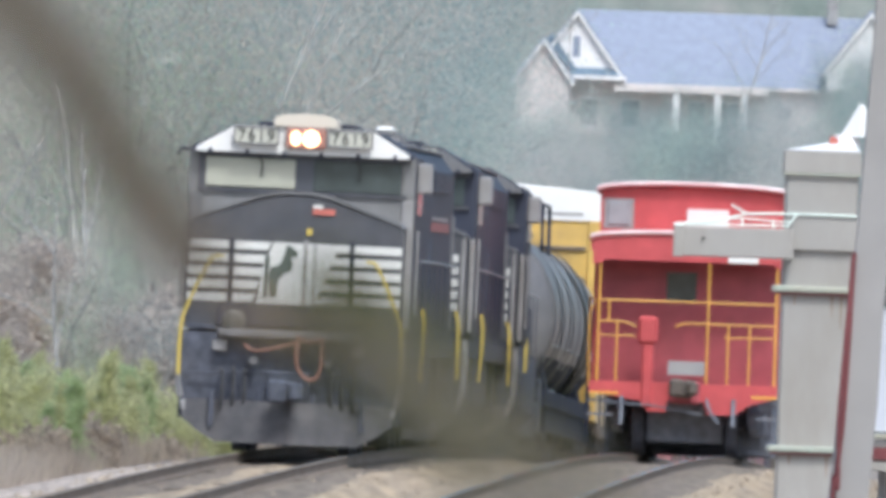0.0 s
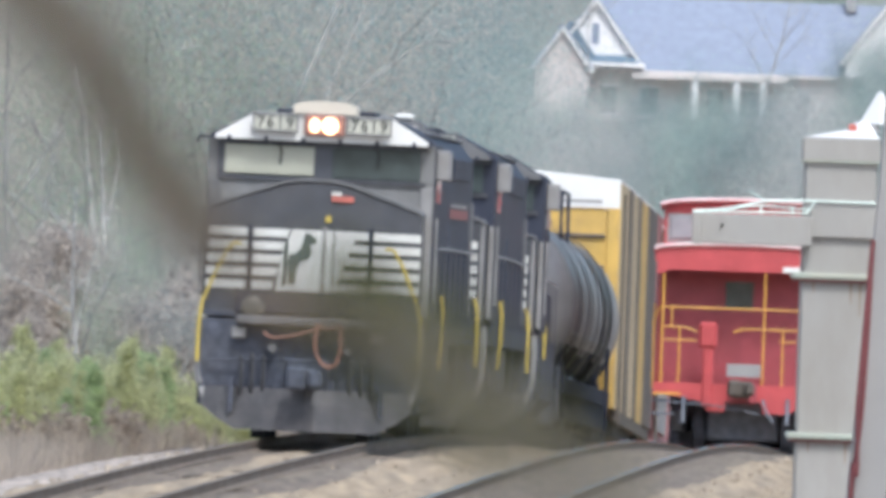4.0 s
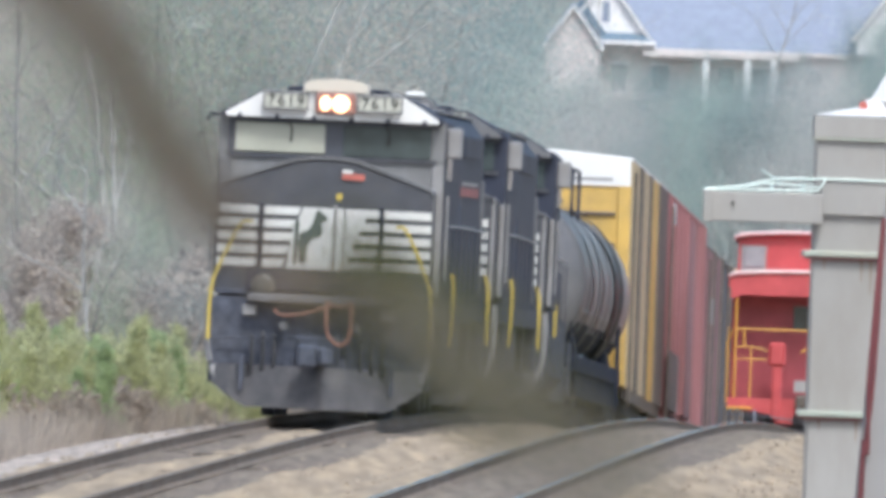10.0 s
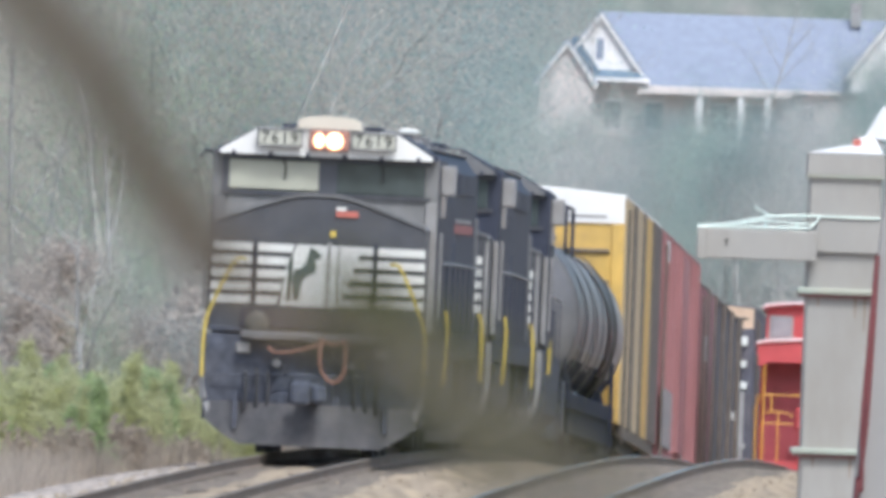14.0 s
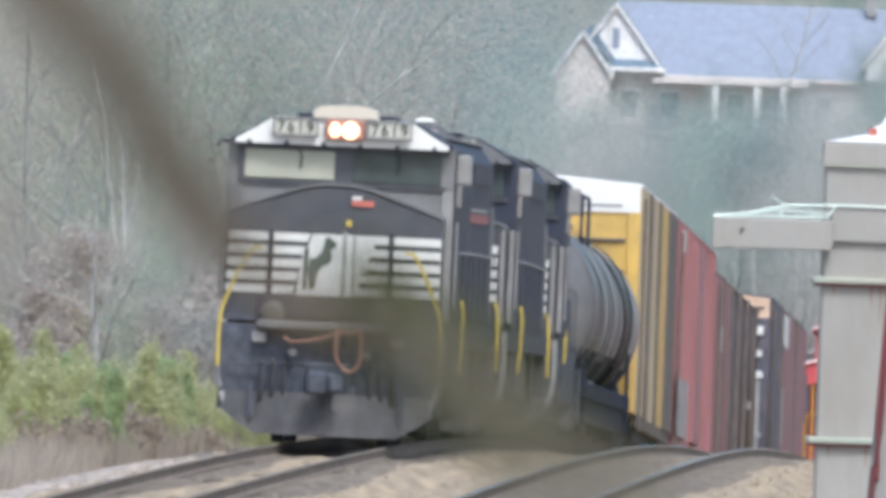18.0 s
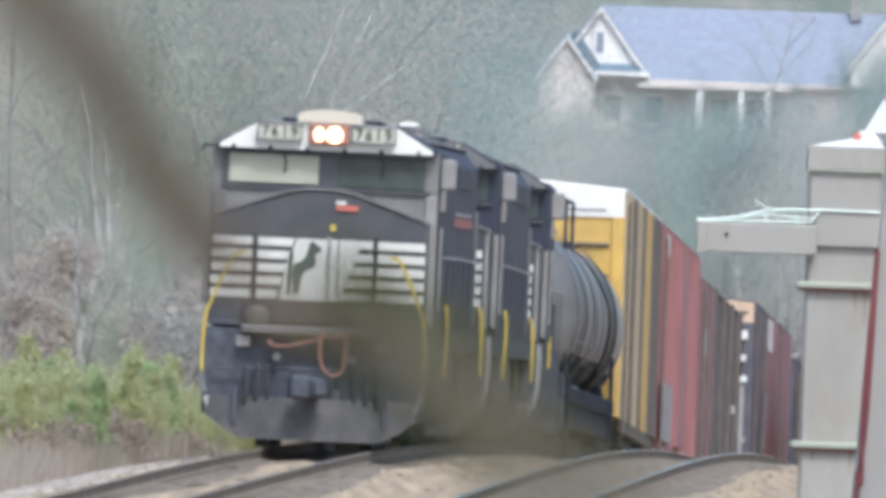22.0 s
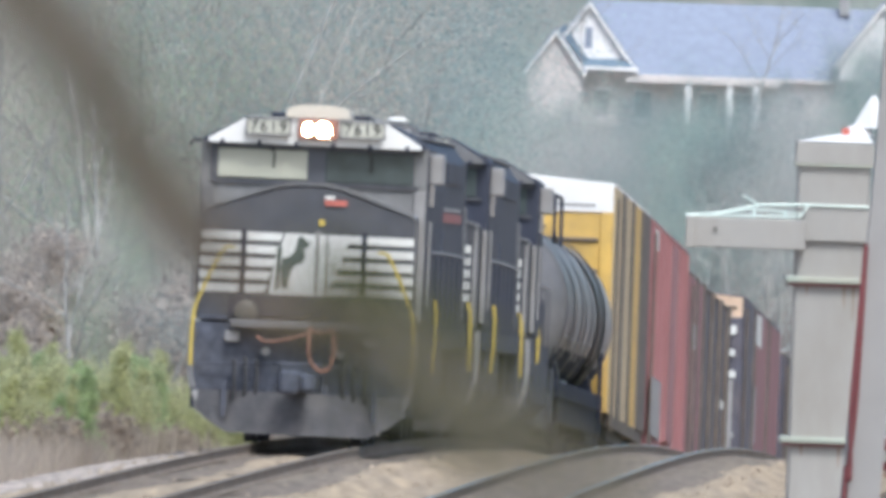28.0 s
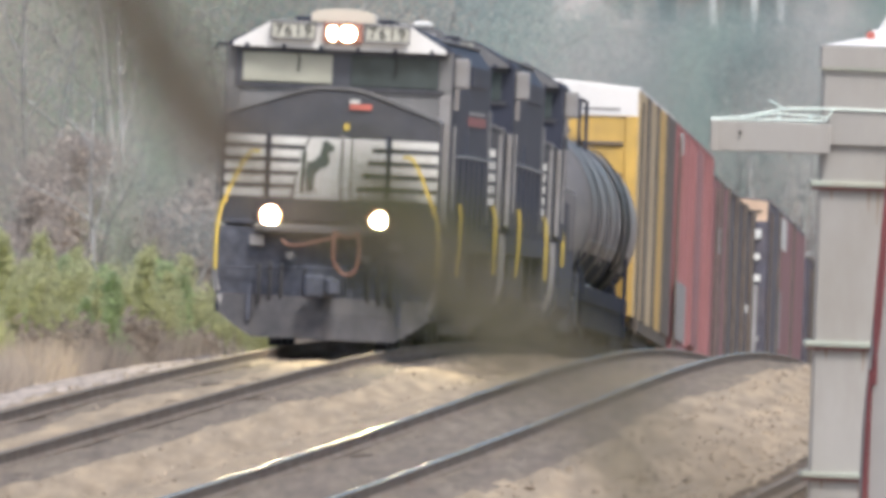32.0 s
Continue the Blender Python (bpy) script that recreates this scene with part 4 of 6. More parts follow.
def tank_car():
    root = tagged(new("tank_car"), "dark grey tank car with black bands and end railings", "tank car")
    P = lambda n, bm, m, label="", parent=root, smooth=False: part(n, bm, m, parent, label, smooth)
    L, R, Z = 17.2, 1.60, 2.47
    bm = bmesh.new()
    prof = [(0.12, 0.15), (0.16, 0.6), (0.28, 1.0), (0.45, 1.3), (0.72, R)] + [(0.72 + (L - 1.0) * i / 48, R) for i in range(1, 49)] + [(L - 0.1, 1.3), (L + 0.08, 1.0), (L + 0.18, 0.6), (L + 0.22, 0.15)]
    n = 72
    rings = [[bm.verts.new((r * math.sin(2 * math.pi * k / n), y, Z + r * math.cos(2 * math.pi * k / n))) for k in range(n)] for y, r in prof]
    for a, b in zip(rings, rings[1:]):
        for k in range(n):
            bm.faces.new((a[k], a[(k + 1) % n], b[(k + 1) % n], b[k]))
    bm.faces.new(rings[0])
    bm.faces.new(rings[-1][::-1])
    bmesh.ops.recalc_face_normals(bm, faces=bm.faces[:])
    # Underside shade and spill put into the shell's colour below a wavy edge.
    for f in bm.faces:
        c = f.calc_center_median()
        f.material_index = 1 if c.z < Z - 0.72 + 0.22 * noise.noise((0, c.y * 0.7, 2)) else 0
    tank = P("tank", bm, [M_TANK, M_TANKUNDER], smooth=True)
    for y, w in ((0.95, 0.2), (4.2, 0.3), (7.6, 0.3), (11.9, 0.8)):
        bm = bmesh.new()
        rr = [[bm.verts.new(((R + 0.095) * math.sin(2 * math.pi * k / n), y + d, Z + (R + 0.095) * math.cos(2 * math.pi * k / n))) for k in range(n)] for d in (-w, w)]
        for k in range(n):
            bm.faces.new((rr[0][k], rr[0][(k + 1) % n], rr[1][(k + 1) % n], rr[1][k]))
        bmesh.ops.solidify(bm, geom=bm.faces[:], thickness=0.09)
        P("tank_band", bm, M_TANKBAND, parent=tank)
    P("dome", rod((0, 8.6, Z + R - 0.05), (0, 8.6, Z + R + 0.3), 0.4, 16), M_TANK, parent=tank)
    P("platform", box((-0.7, 7.5, Z + R - 0.04), (0.7, 9.8, Z + R + 0.03)), M_UNDER)
    P("platform_railing", pipe([(0.52, 7.5, 3.9), (0.52, 7.5, 4.57), (0.98, 7.5, 4.57), (0.98, 7.5, 3.7)], 0.045), M_BLACK, "black platform railing")
    P("platform_railing", pipe([(-0.52, 7.5, 3.9), (-0.52, 7.5, 4.57), (-0.98, 7.5, 4.57), (-0.98, 7.5, 3.7)], 0.045), M_BLACK, "black platform railing")
    P("platform_railing", pipe([(-0.52, 7.5, 4.55), (0.52, 7.5, 4.55)], 0.03), M_BLACK)
    for s in (-1, 1):
        P("platform_railing", pipe([(s * 0.98, 7.5, 4.57), (s * 0.98, 9.8, 4.57), (s * 0.98, 9.8, 3.7)], 0.035), M_BLACK)
    for y in (2.3, L - 3.6):
        P("body_bolster", prism([(-1.42, 1.15), (-0.5, 0.85), (0.5, 0.85), (1.42, 1.15), (1.3, 1.75), (0.9, 1.2), (-0.9, 1.2), (-1.3, 1.75)], y, y + 0.9), M_TANKUNDER)
    for s in (-1, 1):
        P("side_sill", add_box(box((s * 1.43 - 0.06, 0.7, 0.92), (s * 1.43 + 0.06, L - 0.7, 1.22), 0.02), (s * 1.4 - 0.04, 1.6, 0.5), (s * 1.4 + 0.04, L - 1.2, 0.95), 0.02), M_TANKUNDER)
        P("ladder", add_rod(rod((s * 1.5, L - 2.4, 0.5), (s * 1.5, L - 2.4, 2.2), 0.03, 5), (s * 1.5, L - 1.9, 0.5), (s * 1.5, L - 1.9, 2.2), 0.03, 5), M_TANKUNDER)
    P("brake_reservoir", rod((0.75, 6.2, 0.82), (0.75, 8.4, 0.82), 0.3, 12), M_TANKUNDER)
    P("bottom_outlet", rod((0, 8.6, 0.45), (0, 8.6, 1.0), 0.22, 10, 0.3), M_TANKUNDER)
    P("brake_rigging", add_rod(pipe([(1.1, 3.9, 0.62), (1.1, 6.0, 0.72), (1.1, 11.0, 0.72), (1.1, 13.4, 0.62)], 0.045), (1.1, 6.0, 0.7), (0.3, 6.0, 0.9), 0.04, 6), M_TANKUNDER)
    P("underframe", add_box(box((-0.45, 0.6, 0.80), (0.45, L - 0.6, 1.12)), (-1.45, 0.7, 1.0), (1.45, 1.1, 1.15)), M_TANKUNDER)
    P("end_platform", box((-1.45, 0.6, 1.1), (1.45, 1.5, 1.16)), M_TANKUNDER)
    P("end_platform", box((-1.45, L - 1.5, 1.1), (1.45, L - 0.6, 1.16)), M_UNDER)
    for s in (-1, 1):
        P("tank_saddle", prism([(s * 0.4, 1.1), (s * 1.3, 1.1), (s * 1.3, 1.7), (s * 1.1, 1.4)], 2.4, 3.2), M_TANKUNDER)
        P("side_handrail", pipe([(s * 1.52, 1.4, 2.0), (s * 1.52, L - 1.4, 2.0)], 0.025), M_SILL)
        P("end_railing", pipe([(s * 1.4, 0.7, 1.1), (s * 1.4, 0.7, 2.0), (s * 0.6, 0.7, 2.0), (s * 0.6, 0.7, 1.1)], 0.025), M_BLACK)
        P("brake_pipe", pipe(smooth_line([(s * 1.2, 3.6, 1.0), (s * 1.25, 6, 1.25), (s * 1.25, 9, 1.2), (s * 1.2, 13.6, 0.95)], 4), 0.05), M_SILL)
    P("coupler", add_box(box((-0.15, 0.0, 0.72), (0.15, 0.7, 1.02)), (-0.15, L - 0.7, 0.72), (0.15, L, 1.02)), M_UNDER)
    bogie(root, 2.9, 2, 0.9, M_TANKUNDER)
    bogie(root, L - 2.9, 2, 0.9, M_TANKUNDER)
    return root, L


Y0 = 290 + 3 * UNIT
tank, TANK_L = tank_car()
tank.matrix_basis = on_line(Y0, TANK_L, 0.02) @ pose(0, TANK_L, 0) @ pose(0, 0, 0, 0, 0, -0.8) @ pose(0, -TANK_L, 0)  # swung on its trucks in the curve


def box_car(label, length, top, end_mat, side_mat, rib_mat, panels=None, cap=0.0, cap_mat=None, ribs=9, roof_mat=None, floor=0.98, w=1.52):
    """A boxcar: body, end ribs, side posts or panels, roof, doors, ladders. panels: (from, to, material, proud)."""
    root = tagged(new("boxcar"), label, "boxcar", group="freight cars")
    P = lambda n, bm, m, lab="", parent=root: part(n, bm, m, parent, lab)
    a, b = 0.75, length - 0.75
    P("body", box((-w, a, floor), (w, b, top), 0.02), side_mat)
    P("end_wall", box((-w + 0.02, a - 0.05, floor), (w - 0.02, a, top - cap)), end_mat)
    if cap:
        P("end_cap", prism([(-w, top - cap), (w, top - cap), (w, top + 0.01), (0, top + 0.14), (-w, top + 0.01)], a - 0.09, a + 0.5), cap_mat or M_ROOFWHITE, "pale upper end panel")
        if not cap_mat:
            P("lettering_bar", box((0.35, a - 0.1, top - cap + 0.09), (1.2, a - 0.09, top - cap + 0.14)), M_LIGHTGREY)
    # A dark rib_mat puts the corrugations' shadow lines into the rib colour.
    for k in range(6):
        z = top - cap - 0.52 - k * 0.56
        if z > floor + 0.2:
            P("end_rib", box((-w + 0.25, a - 0.12, z - 0.02), (w - 0.25, a - 0.04, z + 0.05), 0.02), rib_mat)
    P("corner_post", box((w - 0.22, a - 0.1, floor), (w + 0.01, a + 0.02, top - cap), 0.015), end_mat)
    P("corner_post", box((-w - 0.01, a - 0.1, floor), (-w + 0.22, a + 0.02, top - cap), 0.015), end_mat)
    P("roof", prism([(-w - 0.03, top), (w + 0.03, top), (w + 0.03, top + 0.05), (0, top + 0.17), (-w - 0.03, top + 0.05)], a, b), roof_mat or rib_mat)
    if panels:
        for y0, y1, m, proud in panels:
            for s in (-1, 1):
                P("side_panel", box((s * (w + proud / 2) - proud / 2 - 0.01, y0, floor - 0.02), (s * (w + proud / 2) + proud / 2 + 0.01, y1, top + (0.06 if proud > 0.06 else 0)), 0.02), m)
    else:
        for k in range(ribs):
            y = a + 0.5 + (b - a - 1.0) * k / (ribs - 1)
            for s in (-1, 1):
                P("side_post", box((s * (w + 0.03) - 0.04, y - 0.06, floor), (s * (w + 0.03) + 0.04, y + 0.06, top), 0.01), rib_mat if k % 2 else side_mat)
        for s in (-1, 1):
            P("door", box((s * 1.60 - 0.05, length / 2 - 1.5, floor + 0.05), (s * 1.60 + 0.05, length / 2 + 1.5, top - 0.15), 0.02), side_mat)
            P("door_rod", rod((s * (w + 0.11), length / 2 + 0.5, floor), (s * (w + 0.11), length / 2 + 0.5, top - 0.2), 0.025, 6), M_SILL)
    for s in (-1, 1):
        P("sill", box((s * (w - 0.02) - 0.05, a + 0.4, floor - 0.22), (s * (w - 0.02) + 0.05, b - 0.4, floor)), rib_mat)
        lad = P("ladder", add_rod(rod((s * (w + 0.08), a + 0.15, floor - 0.35), (s * (w + 0.08), a + 0.15, top - 0.2), 0.02, 5), (s * (w + 0.08), a + 0.6, floor - 0.2), (s * (w + 0.08), a + 0.6, top - 0.2), 0.02, 5), M_GAP)
        for k in range(8):
            P("rung", rod((s * (w + 0.08), a + 0.15, floor + 0.1 + k * 0.42), (s * (w + 0.08), a + 0.6, floor + 0.1 + k * 0.42), 0.015, 5), M_GAP, parent=lad)
    P("underframe", add_box(add_box(box((-0.4, 0.3, 0.7), (0.4, length - 0.3, floor)), (-0.15, 0, 0.72), (0.15, length, 1.0)), (-1.35, a + 4.5, 0.55), (1.35, b - 4.5, floor - 0.1)), M_UNDER)
    bogie(root, 2.7, 2, 0.88)
    bogie(root, length - 2.7, 2, 0.88)
    return root


Y0 += TANK_L
yellow = box_car("weathered yellow boxcar with a white upper end panel", 18.3, 5.03, M_BOXYELLOW, M_BOXYELLOW, M_GAP, cap=0.47, roof_mat=M_ROOFWHITE, floor=0.95, panels=[
    (0.8, 4.2, M_BOXCREAM, 0.02), (4.2, 5.4, M_GAP, 0.055), (5.4, 8.7, M_BOXCREAM, 0.02), (8.7, 9.7, M_GAP, 0.055), (9.7, 13.5, M_BOXYELLOW, 0.02), (13.5, 17.4, M_GAP, 0.055)])
yellow.matrix_basis = on_line(Y0, 18.3)
Y0 += 18.3
red = box_car("faded oxide red boxcar with pale streaks near the sill", 18.0, 5.0, M_BOXRED, M_BOXRED, M_BOXRED)
red.matrix_basis = on_line(Y0, 18.0)
part("paint_patch", box((1.585, 1.2, 4.5), (1.60, 2.5, 4.88)), M_WHITE, red, "white patch")
part("paint_patch", box((1.585, 0.9, 1.0), (1.605, 5.6, 2.1)), M_LIGHTGREY, red, "pale grey patch along the sill")
Y0 += 18.4
mixed = box_car("boxcar with dull maroon and dark slate sides", 19.0, 4.70, M_BOXDARK, M_BOXDARK, M_GAP, w=1.48, panels=[
    (0.8, 3.2, M_DULLMAROON, 0.03), (3.2, 3.5, M_GAP, 0.07), (3.5, 6.0, M_DULLMAROON, 0.03), (6.0, 6.5, M_GAP, 0.08), (9.6, 10.0, M_GAP, 0.08), (13.0, 13.4, M_GAP, 0.08), (16.2, 16.7, M_GAP, 0.08)])
mixed.matrix_basis = on_line(Y0, 19.0)
part("paint_patch", box((1.52, 2.6, 3.3), (1.53, 4.2, 3.8)), M_LIGHTGREY, mixed, "pale rubbed patch")
part("paint_patch", box((1.52, 14.2, 2.6), (1.56, 15.0, 2.75)), M_WHITE, mixed, "small white stencil")
Y0 = 432.2
tan = box_car("tall boxcar with a tan end top, slate and rust red sides", 15.2, 5.22, M_BOXDARK, M_BOXDARK, M_GAP, roof_mat=M_BOXDARK, cap=0.40, cap_mat=M_BOXTAN, panels=[
    (0.8, 4.6, M_BOXDARK, 0.02), (4.6, 4.9, M_GAP, 0.06), (4.9, 9.6, M_DULLMAROON, 0.03), (9.6, 9.9, M_GAP, 0.07), (9.9, 14.3, M_DULLMAROON, 0.03)])
tan.matrix_basis = on_line(Y0, 15.2)
part("cap_rib", box((-1.4, 0.62, 5.0), (1.4, 0.67, 5.05), 0.01), M_GAP, tan)
for x, z0, z1, w in ((1.33, 4.45, 4.64, 0.086), (1.30, 4.00, 4.14, 0.10), (1.34, 3.55, 3.70, 0.086), (1.24, 1.2, 3.5, 0.14), (1.18, 3.72, 4.3, 0.08), (1.36, 2.3, 2.42, 0.07)):
    part("paint_patch", box((x - w, 0.58 if w < 0.1 or z0 > 4.3 else 0.60, z0), (x + w, 0.63, z1), 0.01), M_WHITE if z0 > 3.4 and w > 0.085 else M_LIGHTGREY, tan, "pale patch")
part("paint_patch", box((1.57, 5.0, 4.5), (1.58, 7.0, 5.15)), M_WHITE, tan, "white patch")
part("paint_patch", box((1.57, 4.95, 2.4), (1.58, 5.7, 3.6)), M_LIGHTGREY, tan, "pale streak")
Y0 += 15.2
last = box_car("dark grey boxcar at the visible end of the train", 15.0, 4.85, M_BOXDARK, M_BOXDARK, M_GAP)
last.matrix_basis = on_line(Y0, 15.0)


# ---- the caboose on the second track ----
def make_caboose():
    root = tagged(new("caboose"), "bright red caboose with orange-yellow end railings", "caboose")
    P = lambda n, bm, m, lab="", parent=root, smooth=False: part(n, bm, m, parent, lab, smooth)
    w, L = 1.53, 10.8

    def arch(half, eave, crown, n=10):
        return [(half * math.cos(math.pi * i / n), eave + (crown - eave) * math.sin(math.pi * i / n) ** 0.8) for i in range(n + 1)]

    P("body", box((-w, 1.0, 0.95), (w, L - 1.0, 3.05), 0.02), M_RED)
    P("end_wall", box((-w + 0.06, 0.94, 0.95), (w - 0.06, 1.0, 3.0)), M_REDDARK, "dull red end wall, porch shade put into its colour")
    P("roof", prism([(w + 0.04, 3.02)] + arch(w + 0.04, 3.19, 3.31) + [(-w - 0.04, 3.02)], 0.1, L - 0.1), M_RED, "red arched roof")
    P("roof_edge", prism(arch(w + 0.06, 3.17, 3.30) + arch(w + 0.06, 3.22, 3.36)[::-1], 0.04, 0.4), M_RED)
    P("roof_bead", pipe([(x, 0.06, z) for x, z in arch(w + 0.05, 3.22, 3.34, 16)], 0.034, 8), M_ROOFGLINT, "rounded roof edge with a pale glint in its colour", root, True)
    P("fascia", prism([(w, 2.80)] + arch(w, 3.19, 3.31) + [(-w, 2.80), (-w + 0.12, 2.82), (-w + 0.2, 2.88), (w - 0.2, 2.88), (w - 0.12, 2.82)], 0.08, 0.16), M_RED)
    P("fascia_plate", box((0.62, 0.06, 2.885), (1.10, 0.078, 2.985), 0.004), M_ROOFWHITE, "small white plate under the roof edge")
    cup = P("cupola", prism([(w - 0.02, 3.2), (w - 0.02, 3.97)] + arch(w - 0.02, 3.97, 4.10) + [(-w + 0.02, 3.97), (-w + 0.02, 3.2)], 2.6, 5.6), M_RED, "full-width red cupola")
    P("cupola_roof", prism(arch(w + 0.05, 3.97, 4.11) + arch(w + 0.05, 4.01, 4.15)[::-1], 2.45, 5.75), M_RED, parent=cup)
    P("roof_bead", pipe([(x, 2.45, z) for x, z in arch(w + 0.05, 4.02, 4.16, 16)], 0.034, 8), M_ROOFGLINT, "rounded roof edge with a pale glint in its colour", cup, True)
    P("cupola_window", box((-w + 0.12, 2.56, 3.46), (-w + 0.50, 2.6, 3.85), 0.02), M_HOUSEGLASS, "rounded dark cupola window", cup)
    P("window_frame", box((-w + 0.07, 2.585, 3.41), (-w + 0.55, 2.60, 3.90), 0.005), M_LIGHTGREY, parent=cup)
    # The sky's reflection in this pane is put in as plain white.
    P("cupola_window", box((-0.13, 2.575, 3.48), (0.54, 2.6, 3.76), 0.01), M_ROOFWHITE, "cupola window, its sky reflection put in as white", cup)
    P("end_window", box((-0.37, 0.92, 2.25), (0.11, 0.945, 2.72)), M_GLASS, "dark end window")
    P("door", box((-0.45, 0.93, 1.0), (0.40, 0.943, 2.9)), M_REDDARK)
    P("platform", box((-w, 0.15, 0.84), (w, 1.0, 0.95)), M_RED)
    P("end_sill", prism([(-w, 0.95), (-w, 0.76), (-1.2, 0.72), (-0.66, 0.64), (-0.60, 0.48), (-0.30, 0.48), (-0.28, 0.66), (0.30, 0.66), (0.36, 0.46), (0.80, 0.46), (1.05, 0.64), (w, 0.76), (w, 0.95)], 0.1, 0.2), M_RED, "red end sill")
    for s in (-1, 1):
        P("corner_post", pipe([(s * (w - 0.12), 0.13, 0.75), (s * (w - 0.12), 0.13, 2.95)], 0.0198), M_ORANGE, "orange-yellow corner post")
        P("corner_grab_iron", pipe([(s * (w + 0.02), 0.22, 0.85), (s * (w + 0.03), 0.18, 2.0), (s * (w - 0.08), 0.16, 2.25)], 0.0129), M_ORANGE)
        st = P("steps", add_box(box((s * 1.35 - 0.2, 0.2, 0.40), (s * 1.35 + 0.2, 0.75, 0.44)), (s * 1.35 - 0.2, 0.2, 0.62), (s * 1.35 + 0.2, 0.75, 0.66)), M_CABOOSEUNDER)
        P("step_edge", box((s * 1.3 - 0.24, 0.09, 0.74), (s * 1.3 + 0.24, 0.12, 0.78)), M_ORANGE, parent=st)
        for k in range(3):
            P("side_window", box((s * w - 0.02, 6.3 + k * 1.0, 1.9), (s * w + 0.02, 6.9 + k * 1.0, 2.6)), M_GLASS)
        P("side_grab_iron", pipe([(s * (w + 0.05), 1.15, 1.0), (s * (w + 0.05), 1.15, 2.3)], 0.0167), M_ORANGE)
    P("top_rail", pipe([(-w + 0.12, 0.12, 2.24), (w - 0.12, 0.12, 2.24)], 0.0167), M_ORANGE)
    P("mid_rail", pipe(smooth_line([(-w + 0.12, 0.11, 1.90), (-w + 0.5, 0.11, 1.90), (-w + 0.72, 0.11, 1.83)], 3), 0.0152), M_ORANGE)
    P("mid_rail", pipe(smooth_line([(-0.18, 0.11, 1.84), (0.0, 0.11, 1.90), (0.5, 0.11, 1.90), (w - 0.12, 0.11, 1.90)], 3), 0.0152), M_ORANGE)
    P("lower_rail", pipe([(-w + 0.12, 0.11, 1.68), (-w + 0.72, 0.11, 1.68)], 0.0137), M_ORANGE)
    P("lower_rail", pipe([(0.6, 0.11, 1.70), (w - 0.12, 0.11, 1.70)], 0.0137), M_ORANGE)
    P("rail_post", pipe([(0.33, 0.12, 0.95), (0.33, 0.12, 2.95)], 0.0167), M_ORANGE)
    for x, top in ((-w + 0.42, 1.9), (0.66, 1.9), (1.0, 1.9)):
        P("rail_post", pipe([(x, 0.11, 0.95), (x, 0.11, top)], 0.0144), M_ORANGE)
    P("rail_post", pipe([(-w + 0.28, 0.11, 1.9), (-w + 0.28, 0.11, 2.24)], 0.0152), M_ORANGE)
    P("brake_housing", add_box(box((-0.78, 0.02, 1.55), (-0.46, 0.3, 2.0), 0.05), (-0.70, 0.06, 0.55), (-0.52, 0.22, 1.6), 0.03), M_RED, "red brake wheel housing")
    P("plate", box((-0.28, 0.07, 1.08), (0.30, 0.09, 1.30)), M_LIGHTGREY, "pale grey plate")
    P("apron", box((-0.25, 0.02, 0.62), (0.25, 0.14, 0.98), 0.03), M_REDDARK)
    P("coupler", add_box(add_box(box((-0.14, -0.45, 0.72), (0.14, 0.3, 1.0), 0.03), (-0.24, -0.6, 0.72), (0.0, -0.3, 1.02), 0.05), (0.05, -0.6, 0.75), (0.22, -0.35, 0.99), 0.05), M_GAP)
    P("uncoupling_lever", pipe([(-1.3, 0.05, 0.62), (-0.5, 0.02, 0.58), (0.3, 0.0, 0.45)], 0.015), M_CABOOSEUNDER)
    P("air_hose", pipe(smooth_line([(0.35, 0.05, 0.7), (0.42, -0.1, 0.5), (0.55, -0.15, 0.32)], 4), 0.025), M_CABOOSEUNDER)
    for x in (0.78, -1.0):
        P("safety_bracket", box((x - 0.03, 0.05, 0.28), (x + 0.03, 0.1, 0.72)), M_CABOOSEUNDER)
    P("underframe", box((-0.5, 0.5, 0.5), (0.5, L - 0.5, 0.95)), M_CABOOSEUNDER)
    P("tool_box", box((-1.35, 3.6, -0.18), (1.35, 7.0, 0.85), 0.03), M_CABOOSEUNDER, "dark underbody box")
    P("brake_beam", box((-0.62, 0.95, 0.0), (0.62, 1.1, 0.5), 0.03), M_CABOOSEUNDER)
    P("brake_beam", box((-1.2, 3.1, -0.05), (1.2, 3.25, 0.4), 0.03), M_CABOOSEUNDER)
    for ob in root.children:
        ob.location.z += 0.2   # the body rides above its springs
    bogie(root, 2.1, 2, 0.8, M_CABOOSEUNDER)
    bogie(root, L - 2.1, 2, 0.8, M_CABOOSEUNDER)
    return root


caboose = make_caboose()


